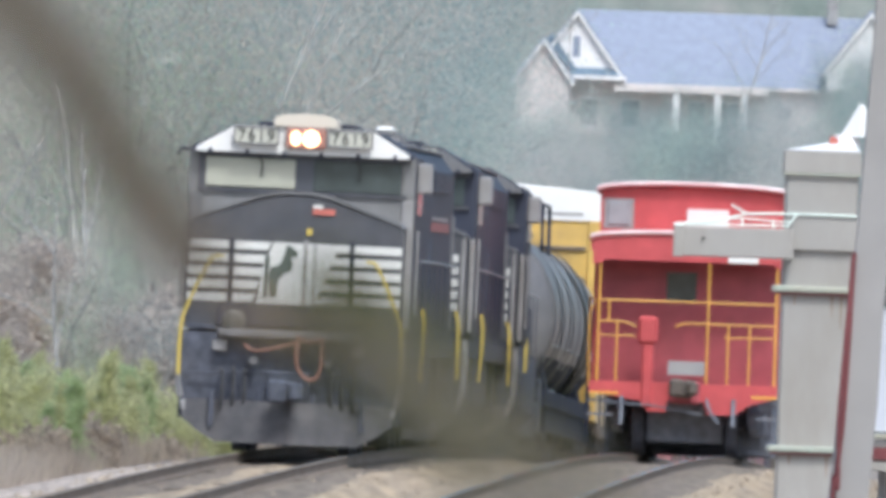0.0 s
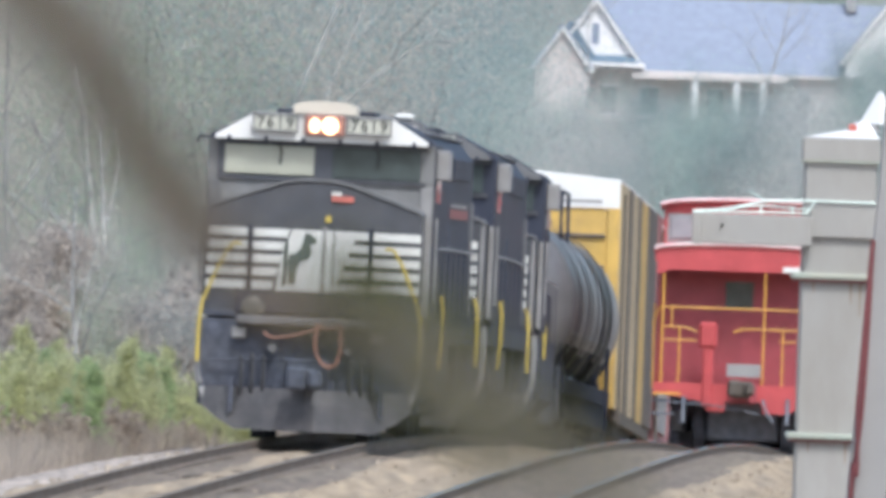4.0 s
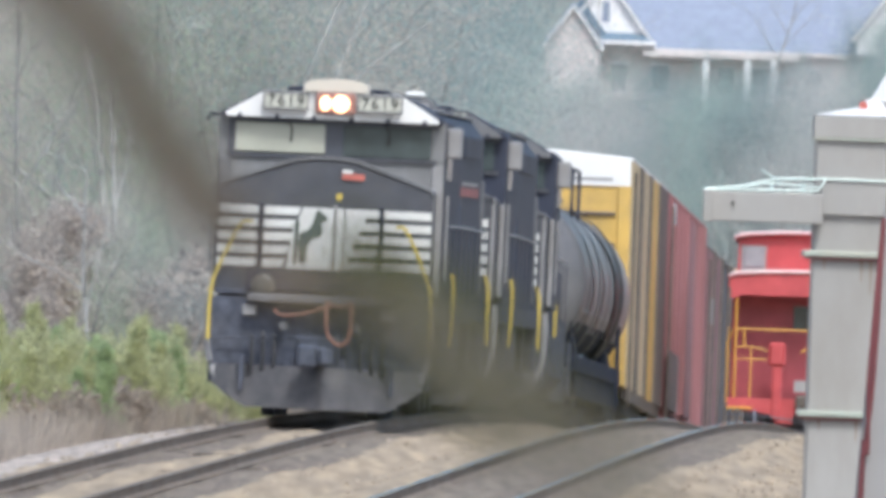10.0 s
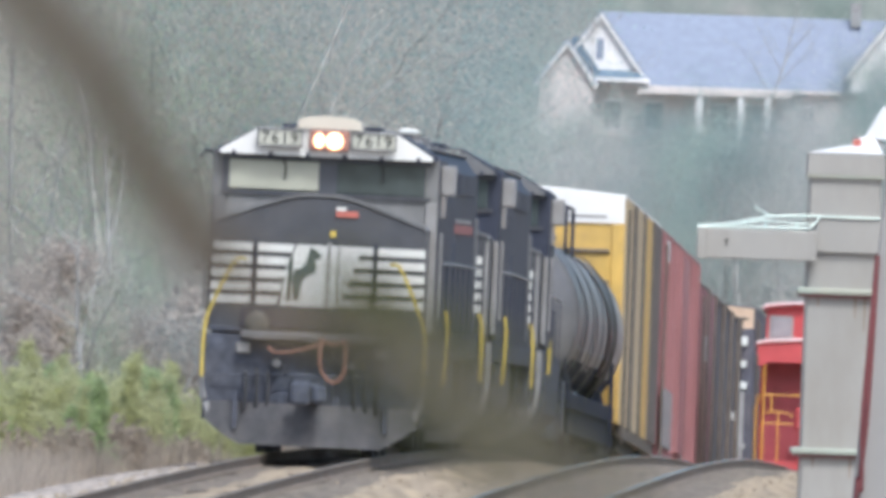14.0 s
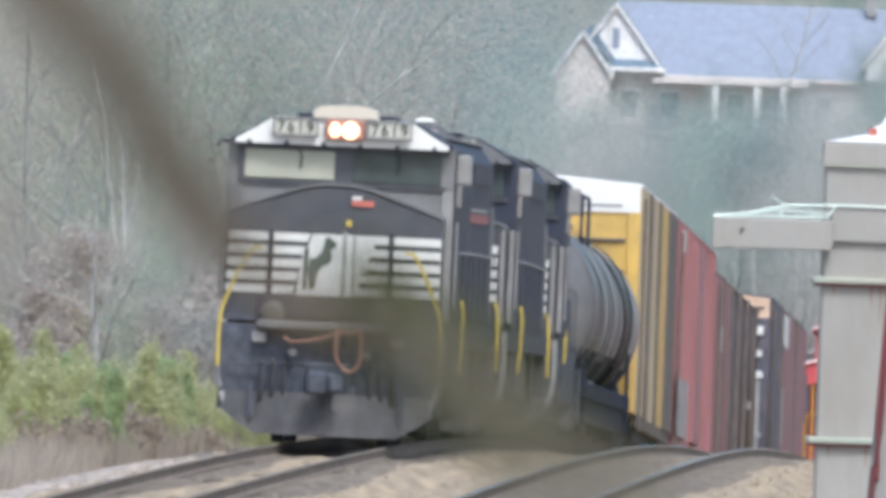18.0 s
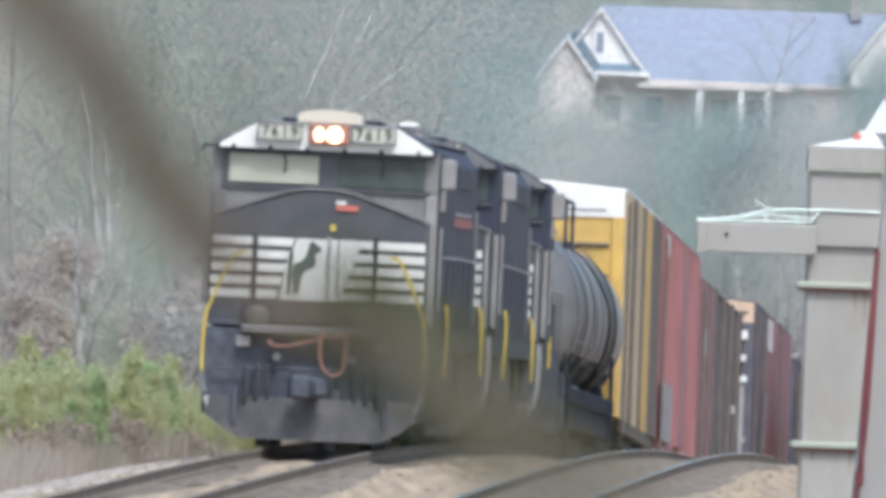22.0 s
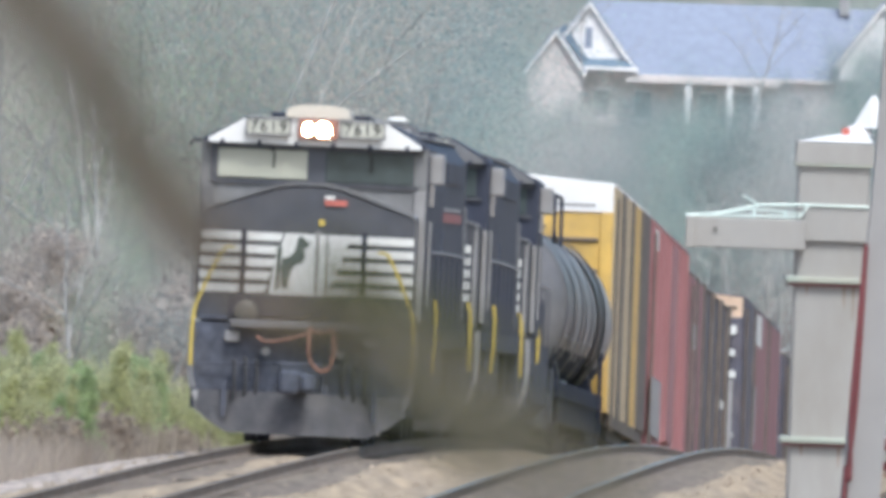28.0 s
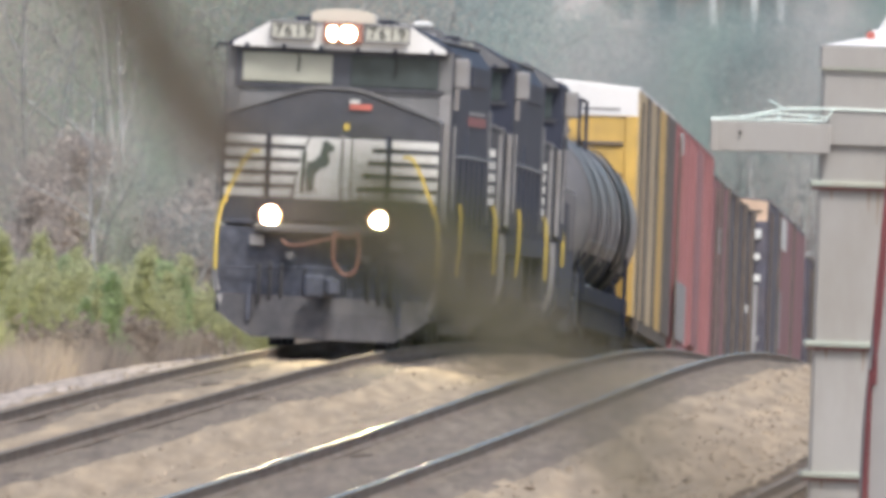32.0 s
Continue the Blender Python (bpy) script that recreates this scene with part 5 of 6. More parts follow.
# ---- painted post with cap, cross arm and conduit; the grey pole before it ----
def make_post():
    root = tagged(new("painted_post"), "cream painted square post with cap, trim bands and short cross arm", "post")
    P = lambda n, bm, m, lab="", parent=root: part(n, bm, m, parent, lab)
    x0, x1, y = 1.815, 2.165, 100.0
    g = ground_z(2, y)
    P("shaft", box((x0, y, g - 0.1), (x1, y + 0.35, 3.36), 0.012), M_POST)
    cap = P("cap", box((x0 - 0.012, y - 0.02, 3.355), (x1 + 0.012, y + 0.37, 3.465), 0.006), M_POST, "square cap block")
    bm = bmesh.new()
    a = [bm.verts.new(v) for v in ((x0 - 0.012, y - 0.02, 3.467), (x1 + 0.012, y - 0.02, 3.467), (x1 + 0.012, y + 0.37, 3.467), (x0 - 0.012, y + 0.37, 3.467))]
    b = [bm.verts.new(v) for v in ((2.02, y + 0.12, 3.51), (2.14, y + 0.12, 3.51), (2.14, y + 0.24, 3.51), (2.02, y + 0.24, 3.51))]
    for i in range(4):
        bm.faces.new((a[i], a[(i + 1) % 4], b[(i + 1) % 4], b[i]))
    bm.faces.new(b)
    bm.faces.new(a[::-1])
    P("cap_slope", bm, M_ROOFWHITE, "white sloped cap top", cap)
    P("finial", add_rod(rod((2.10, y + 0.18, 3.50), (2.10, y + 0.18, 3.55), 0.085, 10, 0.05), (2.17, y + 0.18, 3.54), (2.17, y + 0.18, 3.70), 0.10, 4, 0.01), M_ROOFWHITE, "white pointed finial", cap)
    # Red glint on the cap, put in as a small coloured disc.
    P("finial_glint", rod((2.04, y + 0.1, 3.52), (2.04, y + 0.13, 3.52), 0.022, 8), M_REDLABEL, parent=cap)
    P("cap_joint", box((x0 - 0.016, y - 0.024, 3.348), (x1 + 0.016, y + 0.374, 3.358)), M_POSTTRIM, parent=cap)
    for z in (2.80, 2.03, 1.40):
        P("trim_band", box((x0 - 0.045, y - 0.045, z - 0.016), (x1 + 0.045, y + 0.395, z + 0.016), 0.008), M_POSTTRIM, "greenish trim band with rust stains")
        for dx, drop in ((0.24, 0.10), (0.285, 0.16), (0.06, 0.05)):
            P("rust_run", prism([(x0 + dx - 0.006, z - 0.028), (x0 + dx + 0.008, z - 0.028), (x0 + dx + 0.003, z - 0.028 - drop), (x0 + dx - 0.001, z - 0.028 - drop)], y - 0.003, y - 0.0005), M_RUSTRUN, "thin rust run")
        P("band_lip", box((x0 - 0.03, y - 0.03, z - 0.028), (x1 + 0.03, y + 0.38, z - 0.017)), M_CABLE)
    collar = P("collar", box((x0 + 0.03, y - 0.03, 2.985), (x1 + 0.01, y + 0.1, 3.155), 0.006), M_POST, "collar block of the arm")
    P("arm", box((1.285, y - 0.10, 2.94), (1.86, y - 0.02, 3.085), 0.006), M_POST, "short painted cross arm")
    P("arm_end", box((1.283, y - 0.11, 2.935), (1.33, y - 0.01, 3.09), 0.004), M_POST)
    P("arm_bolt", rod((1.425, y - 0.115, 3.03), (1.425, y - 0.10, 3.03), 0.008, 8), M_INK)
    P("arm_wire", pipe([(1.282, y - 0.06, 3.092), (1.45, y - 0.06, 3.11), (1.633, y - 0.05, 3.152), (1.87, y - 0.04, 3.16), (2.16, y - 0.04, 3.158)], 0.006, 5), M_WIRE, "pale bent wire")
    P("arm_wire", pipe([(1.282, y - 0.09, 3.090), (1.60, y - 0.09, 3.098), (1.83, y - 0.09, 3.10), (1.87, y - 0.05, 3.158)], 0.005, 5), M_WIRE)
    P("arm_wire", pipe([(1.42, y - 0.07, 3.10), (1.60, y - 0.06, 3.13), (1.84, y - 0.06, 3.118)], 0.004, 5), M_WIRE)
    P("arm_wire", pipe([(1.633, y - 0.05, 3.152), (1.555, y - 0.05, 3.195)], 0.006, 5), M_WIRE)
    for x in (1.61, 1.76):
        P("wire_clip", rod((x, y - 0.07, 3.09), (x, y - 0.06, 3.13), 0.006, 5), M_WIRE)
    return root


make_post()


def make_case():
    """A pale equipment case on a ledge, mostly hidden behind the pole."""
    root = tagged(new("equipment_case"), "pale bluish-white equipment case on a red-edged ledge", "cabinet")
    y, g = 100.6, ground_z(2.6, 100.6)
    part("body", box((2.262, y, 2.115), (2.95, y + 0.5, 2.72), 0.01), M_CASE, root)
    part("lid", box((2.25, y - 0.02, 2.735), (2.97, y + 0.52, 2.78), 0.008), M_GREYPAINT, root, "grey lid")
    part("hinge", box((2.275, y - 0.03, 2.79), (2.33, y, 2.83), 0.004), M_INK, root)
    part("ledge", box((2.21, y - 0.05, 2.085), (3.0, y + 0.55, 2.112), 0.006), M_POSTTRIM, root, "pale greenish ledge")
    part("beam", box((2.215, y - 0.03, 1.985), (2.99, y + 0.5, 2.045), 0.004), M_CABLE, root, "dark red beam")
    part("shelf", box((2.22, y - 0.02, 1.93), (2.98, y + 0.5, 1.982), 0.004), M_POST, root)
    for x in (2.36, 2.88):
        part("leg", rod((x, y + 0.25, g - 0.1), (x, y + 0.25, 1.93), 0.035, 10), M_POLE, root)


make_case()


def make_pole():
    root = tagged(new("grey_pole"), "tall weathered grey squared pole with dark red conduits", "pole")
    g = ground_z(2, 95) - 0.1
    bm = bmesh.new()
    rings = []
    for x, z, r in ((1.985, g, 0.096), (2.05, 1.7, 0.09), (2.088, 2.3, 0.088), (2.11, 2.74, 0.079), (2.138, 3.13, 0.078), (2.18, 4.0, 0.077), (2.25, 6.5, 0.075)):
        rings.append([bm.verts.new((x + a * r, 95 + b * r, z)) for a, b in ((-0.94, -1), (0.94, -1), (1, -0.94), (1, 1), (-1, 1), (-1, -0.94))])
    for a, b in zip(rings, rings[1:]):
        for q in range(6):
            bm.faces.new((a[q], a[(q + 1) % 6], b[(q + 1) % 6], b[q]))
    bm.faces.new(rings[0][::-1])
    bm.faces.new(rings[-1])
    part("shaft", bm, M_POLE, root)
    part("conduit", pipe(smooth_line([(2.045, 94.9, 2.98), (2.035, 94.9, 2.6), (2.02, 94.9, 2.2), (1.995, 94.9, 1.9), (1.985, 94.9, 1.5), (1.97, 94.9, g)], 5), 0.011), M_CABLE, root, "dark red conduit")
    part("conduit", pipe(smooth_line([(2.042, 94.88, 2.97), (2.015, 94.88, 2.5), (2.0, 94.88, 2.2), (2.008, 94.88, 1.9), (1.975, 94.88, 1.5), (1.96, 94.88, g)], 5), 0.009), M_CABLE, root)


make_pole()


# ---- the house on the hill ----
def make_house():
    root = tagged(new("house"), "pale house with a broad blue-grey roof and white gables", "house")
    P = lambda n, bm, m, lab="", parent=root: part(n, bm, m, parent, lab)
    y = 1400.0
    g = ground_z(18, y) - 1
    P("wall", box((9.0, y, g), (34.0, y + 10, 14.4)), M_STONEWALL, "pale tan house wall")
    roof = P("roof", side_prism([(y - 0.6, 14.35), (y + 5, 19.5), (y + 10.6, 14.35)], 11.2, 38.0), M_ROOF, "broad blue-grey shingle roof")
    P("eave", box((11.0, y - 0.75, 14.3), (38.0, y - 0.5, 14.55)), M_STONEWALL, "pale eave board")

    def gable(xa, xb, zl, zt, yf, depth, zbase, wall=M_SIDING):
        xm = (xa + xb) / 2
        gb = P("gable", prism([(xa, zbase), (xb, zbase), (xb, zl), (xm, zt), (xa, zl)], yf, yf + 0.3), wall, "pale gable wall")
        for s in (-1, 1):
            xe = xa if s < 0 else xb
            P("gable_roof", prism([(xe + s * 0.3, zl - 0.25), (xm, zt + 0.05), (xm, zt + 0.3), (xe + s * 0.3, zl + 0.02)], yf - 0.35, yf + depth), M_ROOF, "", gb)
            P("gable_trim", prism([(xe + s * 0.3, zl - 0.5), (xm, zt - 0.18), (xm, zt + 0.12), (xe + s * 0.3, zl - 0.16)], yf - 0.42, yf - 0.33), M_ROOFWHITE, "white gable trim", gb)
        return gb

    gb = gable(7.9, 14.1, 14.85, 19.2, y - 1.0, 6, 14.6)
    P("gable_vent", box((10.75, y - 1.06, 16.2), (11.25, y - 1.0, 17.6)), M_ROOF, "small dark gable vent", gb)
    gable(7.0, 10.6, 14.6, 17.2, y - 2.2, 5, g, M_STONEWALL)
    P("valley_roof", prism([(10.95, 14.8), (11.5, 14.8), (9.35, 17.75), (8.95, 17.35)], y - 1.35, y - 1.05), M_SKIRTROOF, "dark blue valley of the roof", gb)
    gable(27.9, 33.6, 15.8, 19.7, y - 1.6, 6, 14.6)
    P("gable_skirt", side_prism([(y - 1.6, 14.98), (y - 1.6, 15.05), (y - 1.0, 15.5), (y - 1.0, 14.98)], 10.6, 14.0), M_SKIRTROOF, "dark blue skirt roof under the gable")
    P("skirt_trim", box((10.4, y - 1.7, 14.72), (14.4, y - 1.55, 14.98)), M_SIDING, "white board under the skirt roof")
    P("porch_roof", prism([(13.6, 14.0), (24.0, 14.0), (24.0, 14.3), (13.6, 14.3)], y - 2.6, y), M_STONEWALL)
    for x in (17.8, 20.6, 22.4):
        P("porch_post", box((x - 0.22, y - 2.5, g), (x + 0.22, y - 2.1, 14.0)), M_SIDING, "white porch post")
    for x in (12.0, 14.8, 19.2, 21.5, 25.0):
        w = P("window", box((x - 0.55, y - 0.05, 11.6), (x + 0.55, y + 0.05, 13.4)), M_HOUSEGLASS)
        P("window_sill", box((x - 0.65, y - 0.08, 11.45), (x + 0.65, y - 0.04, 11.6)), M_SIDING, "", w)
        P("window_head", box((x - 0.65, y - 0.08, 13.4), (x + 0.65, y - 0.04, 13.55)), M_SIDING, "", w)
    P("chimney", add_box(box((27.9, y + 4.0, 19.0), (28.6, y + 4.7, 20.5), 0.02), (27.85, y + 3.95, 20.5), (28.65, y + 4.75, 20.65)), M_LIGHTGREY)


make_house()


# ---- trees and brush ----
def grow(rng, height, spread, levels, up=0.6, trunk_r=None, first=0.25, forks=3, droop=0.0):
    """Branches as a list of (points, radii), and the tips."""
    limbs, tips = [], []

    def limb(p, d, length, r, level):
        n = 5 if level == 0 else 4
        pts, rs = [p.copy()], [r]
        for i in range(n):
            d = (d + Vector(rng.normal(0, 0.10 + 0.05 * level, 3)) + Vector((0, 0, 0.05 * up))).normalized()
            p = p + d * (length / n)
            pts.append(p.copy())
            rs.append(r * (1 - 0.75 * (i + 1) / n) + 0.004)
        limbs.append((pts, rs, level))
        if level >= levels:
            tips.append((pts[-1], d))
            return
        k = forks + (4 if level == 0 else 0) + int(rng.integers(0, 2))
        for j in range(k):
            f = first + (1 - first) * (j + rng.random()) / k if level == 0 else 0.25 + 0.75 * (j + rng.random()) / k
            q = f * n
            i = min(int(q), n - 1)
            at = pts[i].lerp(pts[i + 1], q - i)
            dd = (pts[i + 1] - pts[i]).normalized()
            a = rng.uniform(0, 2 * math.pi)
            out = Vector((math.cos(a), math.sin(a), 0))
            nd = (dd * up + out * spread + Vector((0, 0, 0.15 - droop))).normalized()
            limb(at, nd, length * rng.uniform(0.35, 0.6) * (1.15 - 0.5 * f if level == 0 else 0.9), max(rs[i] * 0.5, 0.0045), level + 1)

    limb(Vector((0, 0, 0)), Vector((rng.normal(0, 0.04), rng.normal(0, 0.04), 1)).normalized(), height, trunk_r or height * 0.0095, 0)
    return limbs, tips


def tubes(limbs, sides=(7, 5, 4, 3, 3)):
    verts, faces = [], []
    for pts, rs, level in limbs:
        k = sides[min(level, 4)]
        base = len(verts)
        for i, p in enumerate(pts):
            d = (pts[min(i + 1, len(pts) - 1)] - pts[max(i - 1, 0)]).normalized()
            s = d.cross(Vector((0.3, 1, 0.2))).normalized()
            u = s.cross(d)
            for j in range(k):
                q = 2 * math.pi * j / k
                verts.append(tuple(p + rs[i] * (math.cos(q) * s + math.sin(q) * u)))
        for i in range(len(pts) - 1):
            for j in range(k):
                faces.append((base + i * k + j, base + i * k + (j + 1) % k, base + (i + 1) * k + (j + 1) % k, base + (i + 1) * k + j))
    return verts, faces


def leaf_soup(rng, centres, count, radius, size, flat=0.6, slim=0.35):
    """Many small leaf blades scattered round the centres."""
    n = len(centres) * count
    p = np.repeat(np.array(centres, float), count, axis=0) + rng.normal(0, radius, (n, 3)) * (1, 1, flat)
    d = rng.normal(0, 1, (n, 3))
    d /= np.linalg.norm(d, axis=1)[:, None]
    e = np.cross(d, rng.normal(0, 1, (n, 3)))
    e /= np.linalg.norm(e, axis=1)[:, None] + 1e-6
    s = size * rng.uniform(0.6, 1.4, (n, 1))
    verts = np.stack((p - d * s, p + e * s * slim, p + d * s, p - e * s * slim), axis=1).reshape(-1, 3)
    return verts.tolist(), np.arange(4 * n).reshape(-1, 4).tolist()


def bare_tree(seed, height, spread=0.8, levels=4, bark=None, forks=3, first=0.25, up=0.6):
    rng = np.random.default_rng(seed)
    limbs, tips = grow(rng, height, spread, levels, up, first=first, forks=forks)
    root = tagged(new("bare_tree"), "leafless grey tree with fine twigs", "tree", group="trees behind the railway")
    soup("trunk", *tubes([l for l in limbs if l[2] <= 1]), bark or M_BARK, root, smooth=True)
    soup("crown", *tubes([l for l in limbs if l[2] > 1]), M_TWIGS if not bark else bark, root)
    return root


def pine_tree(seed, height, crown_from=0.25, width=0.28):
    rng = np.random.default_rng(seed)
    limbs = [([Vector((0.02 * height * math.sin(i), 0, height * i / 6)) for i in range(7)], [height * 0.013 * (1 - i / 7) + 0.01 for i in range(7)], 0)]
    centres = []
    n = int(height * 5)
    for i in range(n):
        f = crown_from + (1 - crown_from) * (i + rng.random()) / n
        z = f * height
        length = height * width * (1.05 - f) ** 0.7 * rng.uniform(0.5, 1.1)
        a = rng.uniform(0, 2 * math.pi)
        d = Vector((math.cos(a), math.sin(a), rng.uniform(-0.15, 0.35)))
        pts = [Vector((0, 0, z)) + d * length * k / 3 + Vector((0, 0, 0.08 * length * (k / 3) ** 2)) for k in range(4)]
        limbs.append((pts, [0.05, 0.035, 0.02, 0.008], 2))
        for k in (0.4, 0.6, 0.8, 1.0):
            centres.append(tuple(Vector((0, 0, z)) + d * length * k + Vector(rng.normal(0, 0.12, 3))))
    root = tagged(new("pine_tree"), "tall blue-green pine with ragged branches", "tree", group="trees behind the railway")
    soup("trunk", *tubes(limbs), M_BARK, root, smooth=True)
    soup("crown", *leaf_soup(rng, centres, 34, 0.32, 0.13, 0.55, 0.3), M_PINE, root)
    return root


def spray_tree(seed, height, spread, leaf, label, forks=3, up=0.7):
    """A scrubby tree far off: limbs that fork low, with sprays of fine twigs or needles at every tip."""
    rng = np.random.default_rng(seed)
    limbs, tips = grow(rng, height, spread, 2, up, first=0.12, forks=forks)
    centres = [tuple(p) for p, d in tips] + [tuple(pts[2]) for pts, rs, level in limbs if level]
    root = tagged(new("scrub_tree"), label, "tree", group="trees behind the railway")
    soup("trunk", *tubes(limbs), M_BARK, root, smooth=True)
    soup("crown", *leaf_soup(rng, centres, 800, 0.075 * height, 0.0029 * height, 0.9, 0.34), leaf, root)
    return root


def bush(seed, height, width, leaf, stem_mat, leaves=40, size=0.05, label="", name="bush", upright=1.0):
    rng = np.random.default_rng(seed)
    limbs, centres = [], []
    for i in range(14):
        a, lean = rng.uniform(0, 2 * math.pi), rng.uniform(0.05, 0.6)
        h = height * rng.uniform(0.55, 1.0)
        tip = Vector((math.cos(a) * lean * width, math.sin(a) * lean * width, h))
        base = Vector((rng.normal(0, width * 0.12), rng.normal(0, width * 0.12), -0.05))
        pts = [base.lerp(tip, k / 4) + Vector((0, 0, 0.1 * h * math.sin(k / 4 * math.pi))) for k in range(5)]
        limbs.append((pts, [0.014, 0.012, 0.009, 0.006, 0.003], 3))
        centres += [tuple(base.lerp(tip, f) + Vector(rng.normal(0, 0.06, 3))) for f in (0.35, 0.55, 0.7, 0.85, 1.0)]
    root = tagged(new(name), label, "bush", group="trackside brush")
    soup("stem", *tubes(limbs), stem_mat, root)
    soup("foliage", *leaf_soup(rng, centres, leaves, 0.13 * width, size, upright), leaf, root)
    return root


def sapling(seed, height, width, leaf, label):
    """A young conifer: one leader, upswept whorls that shorten upwards, ragged tips."""
    rng = np.random.default_rng(seed)
    limbs = [([Vector((0.03 * math.sin(2 * k), 0.03 * math.cos(3 * k), height * k / 5)) for k in range(6)], [0.022 - 0.0035 * k for k in range(6)], 2)]
    centres = []
    for i in range(int(14 * height)):
        f = 0.08 + 0.9 * (i + rng.random()) / int(14 * height)
        a, reach = rng.uniform(0, 2 * math.pi), width * (1.05 - f) * rng.uniform(0.45, 1.0)
        base = Vector((0, 0, f * height))
        tip = base + Vector((math.cos(a) * reach, math.sin(a) * reach, 0.35 * reach + 0.12))
        limbs.append(([base, base.lerp(tip, 0.5), tip], [0.008, 0.006, 0.003], 3))
        centres += [tuple(base.lerp(tip, q)) for q in (0.45, 0.75, 1.0)]
    root = tagged(new("sapling"), label, "sapling", group="trackside brush")
    soup("stem", *tubes(limbs), M_BARK, root)
    soup("foliage", *leaf_soup(rng, centres, 34, 0.06, 0.06, 1.3, 0.22), leaf, root)
    return root


def plant(kinds, places):
    """First copies are moved, later ones copied; places: (kind, x, y, turn, scale)."""
    used = set()
    for k, x, y, turn, sc in places:
        m = Matrix.Translation((x, y, ground_z(x, y) - 0.15)) @ Matrix.Rotation(radians(turn), 4, "Z")
        if k in used:
            ob = copy_thing(kinds[k], m)
        else:
            used.add(k)
            ob = kinds[k]
            ob.matrix_basis = m
        ob.scale = (sc, sc, sc)


bare = [bare_tree(11, 13.0, 0.8, 4), bare_tree(12, 15.0, 0.7, 4), bare_tree(13, 11.0, 0.95, 4, M_PALEBARK), bare_tree(14, 16.0, 0.75, 4, M_PALEBARK)]
pines = [pine_tree(21, 14.0), pine_tree(22, 17.0, 0.2, 0.24), pine_tree(23, 10.0, 0.05, 0.3)]
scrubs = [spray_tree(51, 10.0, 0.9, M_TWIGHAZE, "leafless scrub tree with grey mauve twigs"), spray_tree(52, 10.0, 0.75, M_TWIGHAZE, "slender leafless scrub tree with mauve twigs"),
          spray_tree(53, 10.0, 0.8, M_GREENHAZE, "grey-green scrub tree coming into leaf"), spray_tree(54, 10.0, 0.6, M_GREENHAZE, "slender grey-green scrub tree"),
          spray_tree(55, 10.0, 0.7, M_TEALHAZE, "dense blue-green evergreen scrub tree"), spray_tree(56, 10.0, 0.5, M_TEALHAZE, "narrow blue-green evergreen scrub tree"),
          spray_tree(57, 10.0, 0.85, M_BROWNHAZE, "leafless scrub tree with dull brown twigs"),
          spray_tree(58, 10.0, 0.8, M_WARMTWIG, "leafless scrub tree with tan grey twigs"), spray_tree(59, 10.0, 0.7, M_WARMGREEN, "olive grey scrub tree coming into leaf")]
kinds = bare + pines + scrubs
rng = np.random.default_rng(7)
places = []
# bank beside the line
for i in range(6):
    y = rng.uniform(335, 460)
    one = (int(rng.integers(0, 4)), line_x(y) - rng.uniform(6.0, 12), y, rng.uniform(0, 360), rng.uniform(0.2, 0.4))
    if i % 2:
        places.append(one)
# pines behind the engines
for px, y, k, sc in ((-0.0098, 1350, 5, 1.5), (-0.0065, 1380, 4, 1.7)):
    places.append((k, px * y, y, 40 * k + 1000 * px, sc))
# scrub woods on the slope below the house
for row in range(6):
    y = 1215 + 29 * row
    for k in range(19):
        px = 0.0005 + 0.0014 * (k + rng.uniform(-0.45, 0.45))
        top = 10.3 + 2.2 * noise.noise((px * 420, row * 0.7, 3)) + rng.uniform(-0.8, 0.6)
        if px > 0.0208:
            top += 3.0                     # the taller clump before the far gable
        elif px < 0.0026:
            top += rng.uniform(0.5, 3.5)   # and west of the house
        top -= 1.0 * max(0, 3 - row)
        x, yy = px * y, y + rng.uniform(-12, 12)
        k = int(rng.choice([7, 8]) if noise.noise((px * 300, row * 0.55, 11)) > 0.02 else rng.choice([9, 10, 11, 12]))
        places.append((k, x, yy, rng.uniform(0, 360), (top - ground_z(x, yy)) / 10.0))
# hazy woods west of the line, in stands of a kind
for i in range(26):
    y = rng.uniform(500, 700)
    px = rng.uniform(-0.0225, -0.0062)
    stand_of = noise.noise((px * 260, y * 0.004, 21))
    k = int(rng.choice([15, 15, 11]) if stand_of > 0.1 else rng.choice([14, 14, 13]) if stand_of > -0.2 else rng.choice([13, 15]))
    places.append((k, px * y, y, rng.uniform(0, 360), rng.uniform(0.75, 1.6)))
for i in range(50):
    y = rng.uniform(352, 470)
    off = rng.uniform(4.6, 9.5)
    k = int(rng.choice([13, 13, 14, 15]) if noise.noise((off * 0.5, y * 0.05, 4)) > -0.05 else rng.choice([14, 15, 11, 12]))
    places.append((k, line_x(y) - off, y, rng.uniform(0, 360), rng.uniform(0.16, 0.36)))
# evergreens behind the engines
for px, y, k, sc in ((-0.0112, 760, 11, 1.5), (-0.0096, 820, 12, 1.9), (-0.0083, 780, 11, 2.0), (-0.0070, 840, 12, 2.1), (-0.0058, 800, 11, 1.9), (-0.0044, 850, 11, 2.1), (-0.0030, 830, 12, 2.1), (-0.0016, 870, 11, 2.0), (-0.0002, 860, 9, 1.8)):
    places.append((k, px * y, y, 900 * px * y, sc))
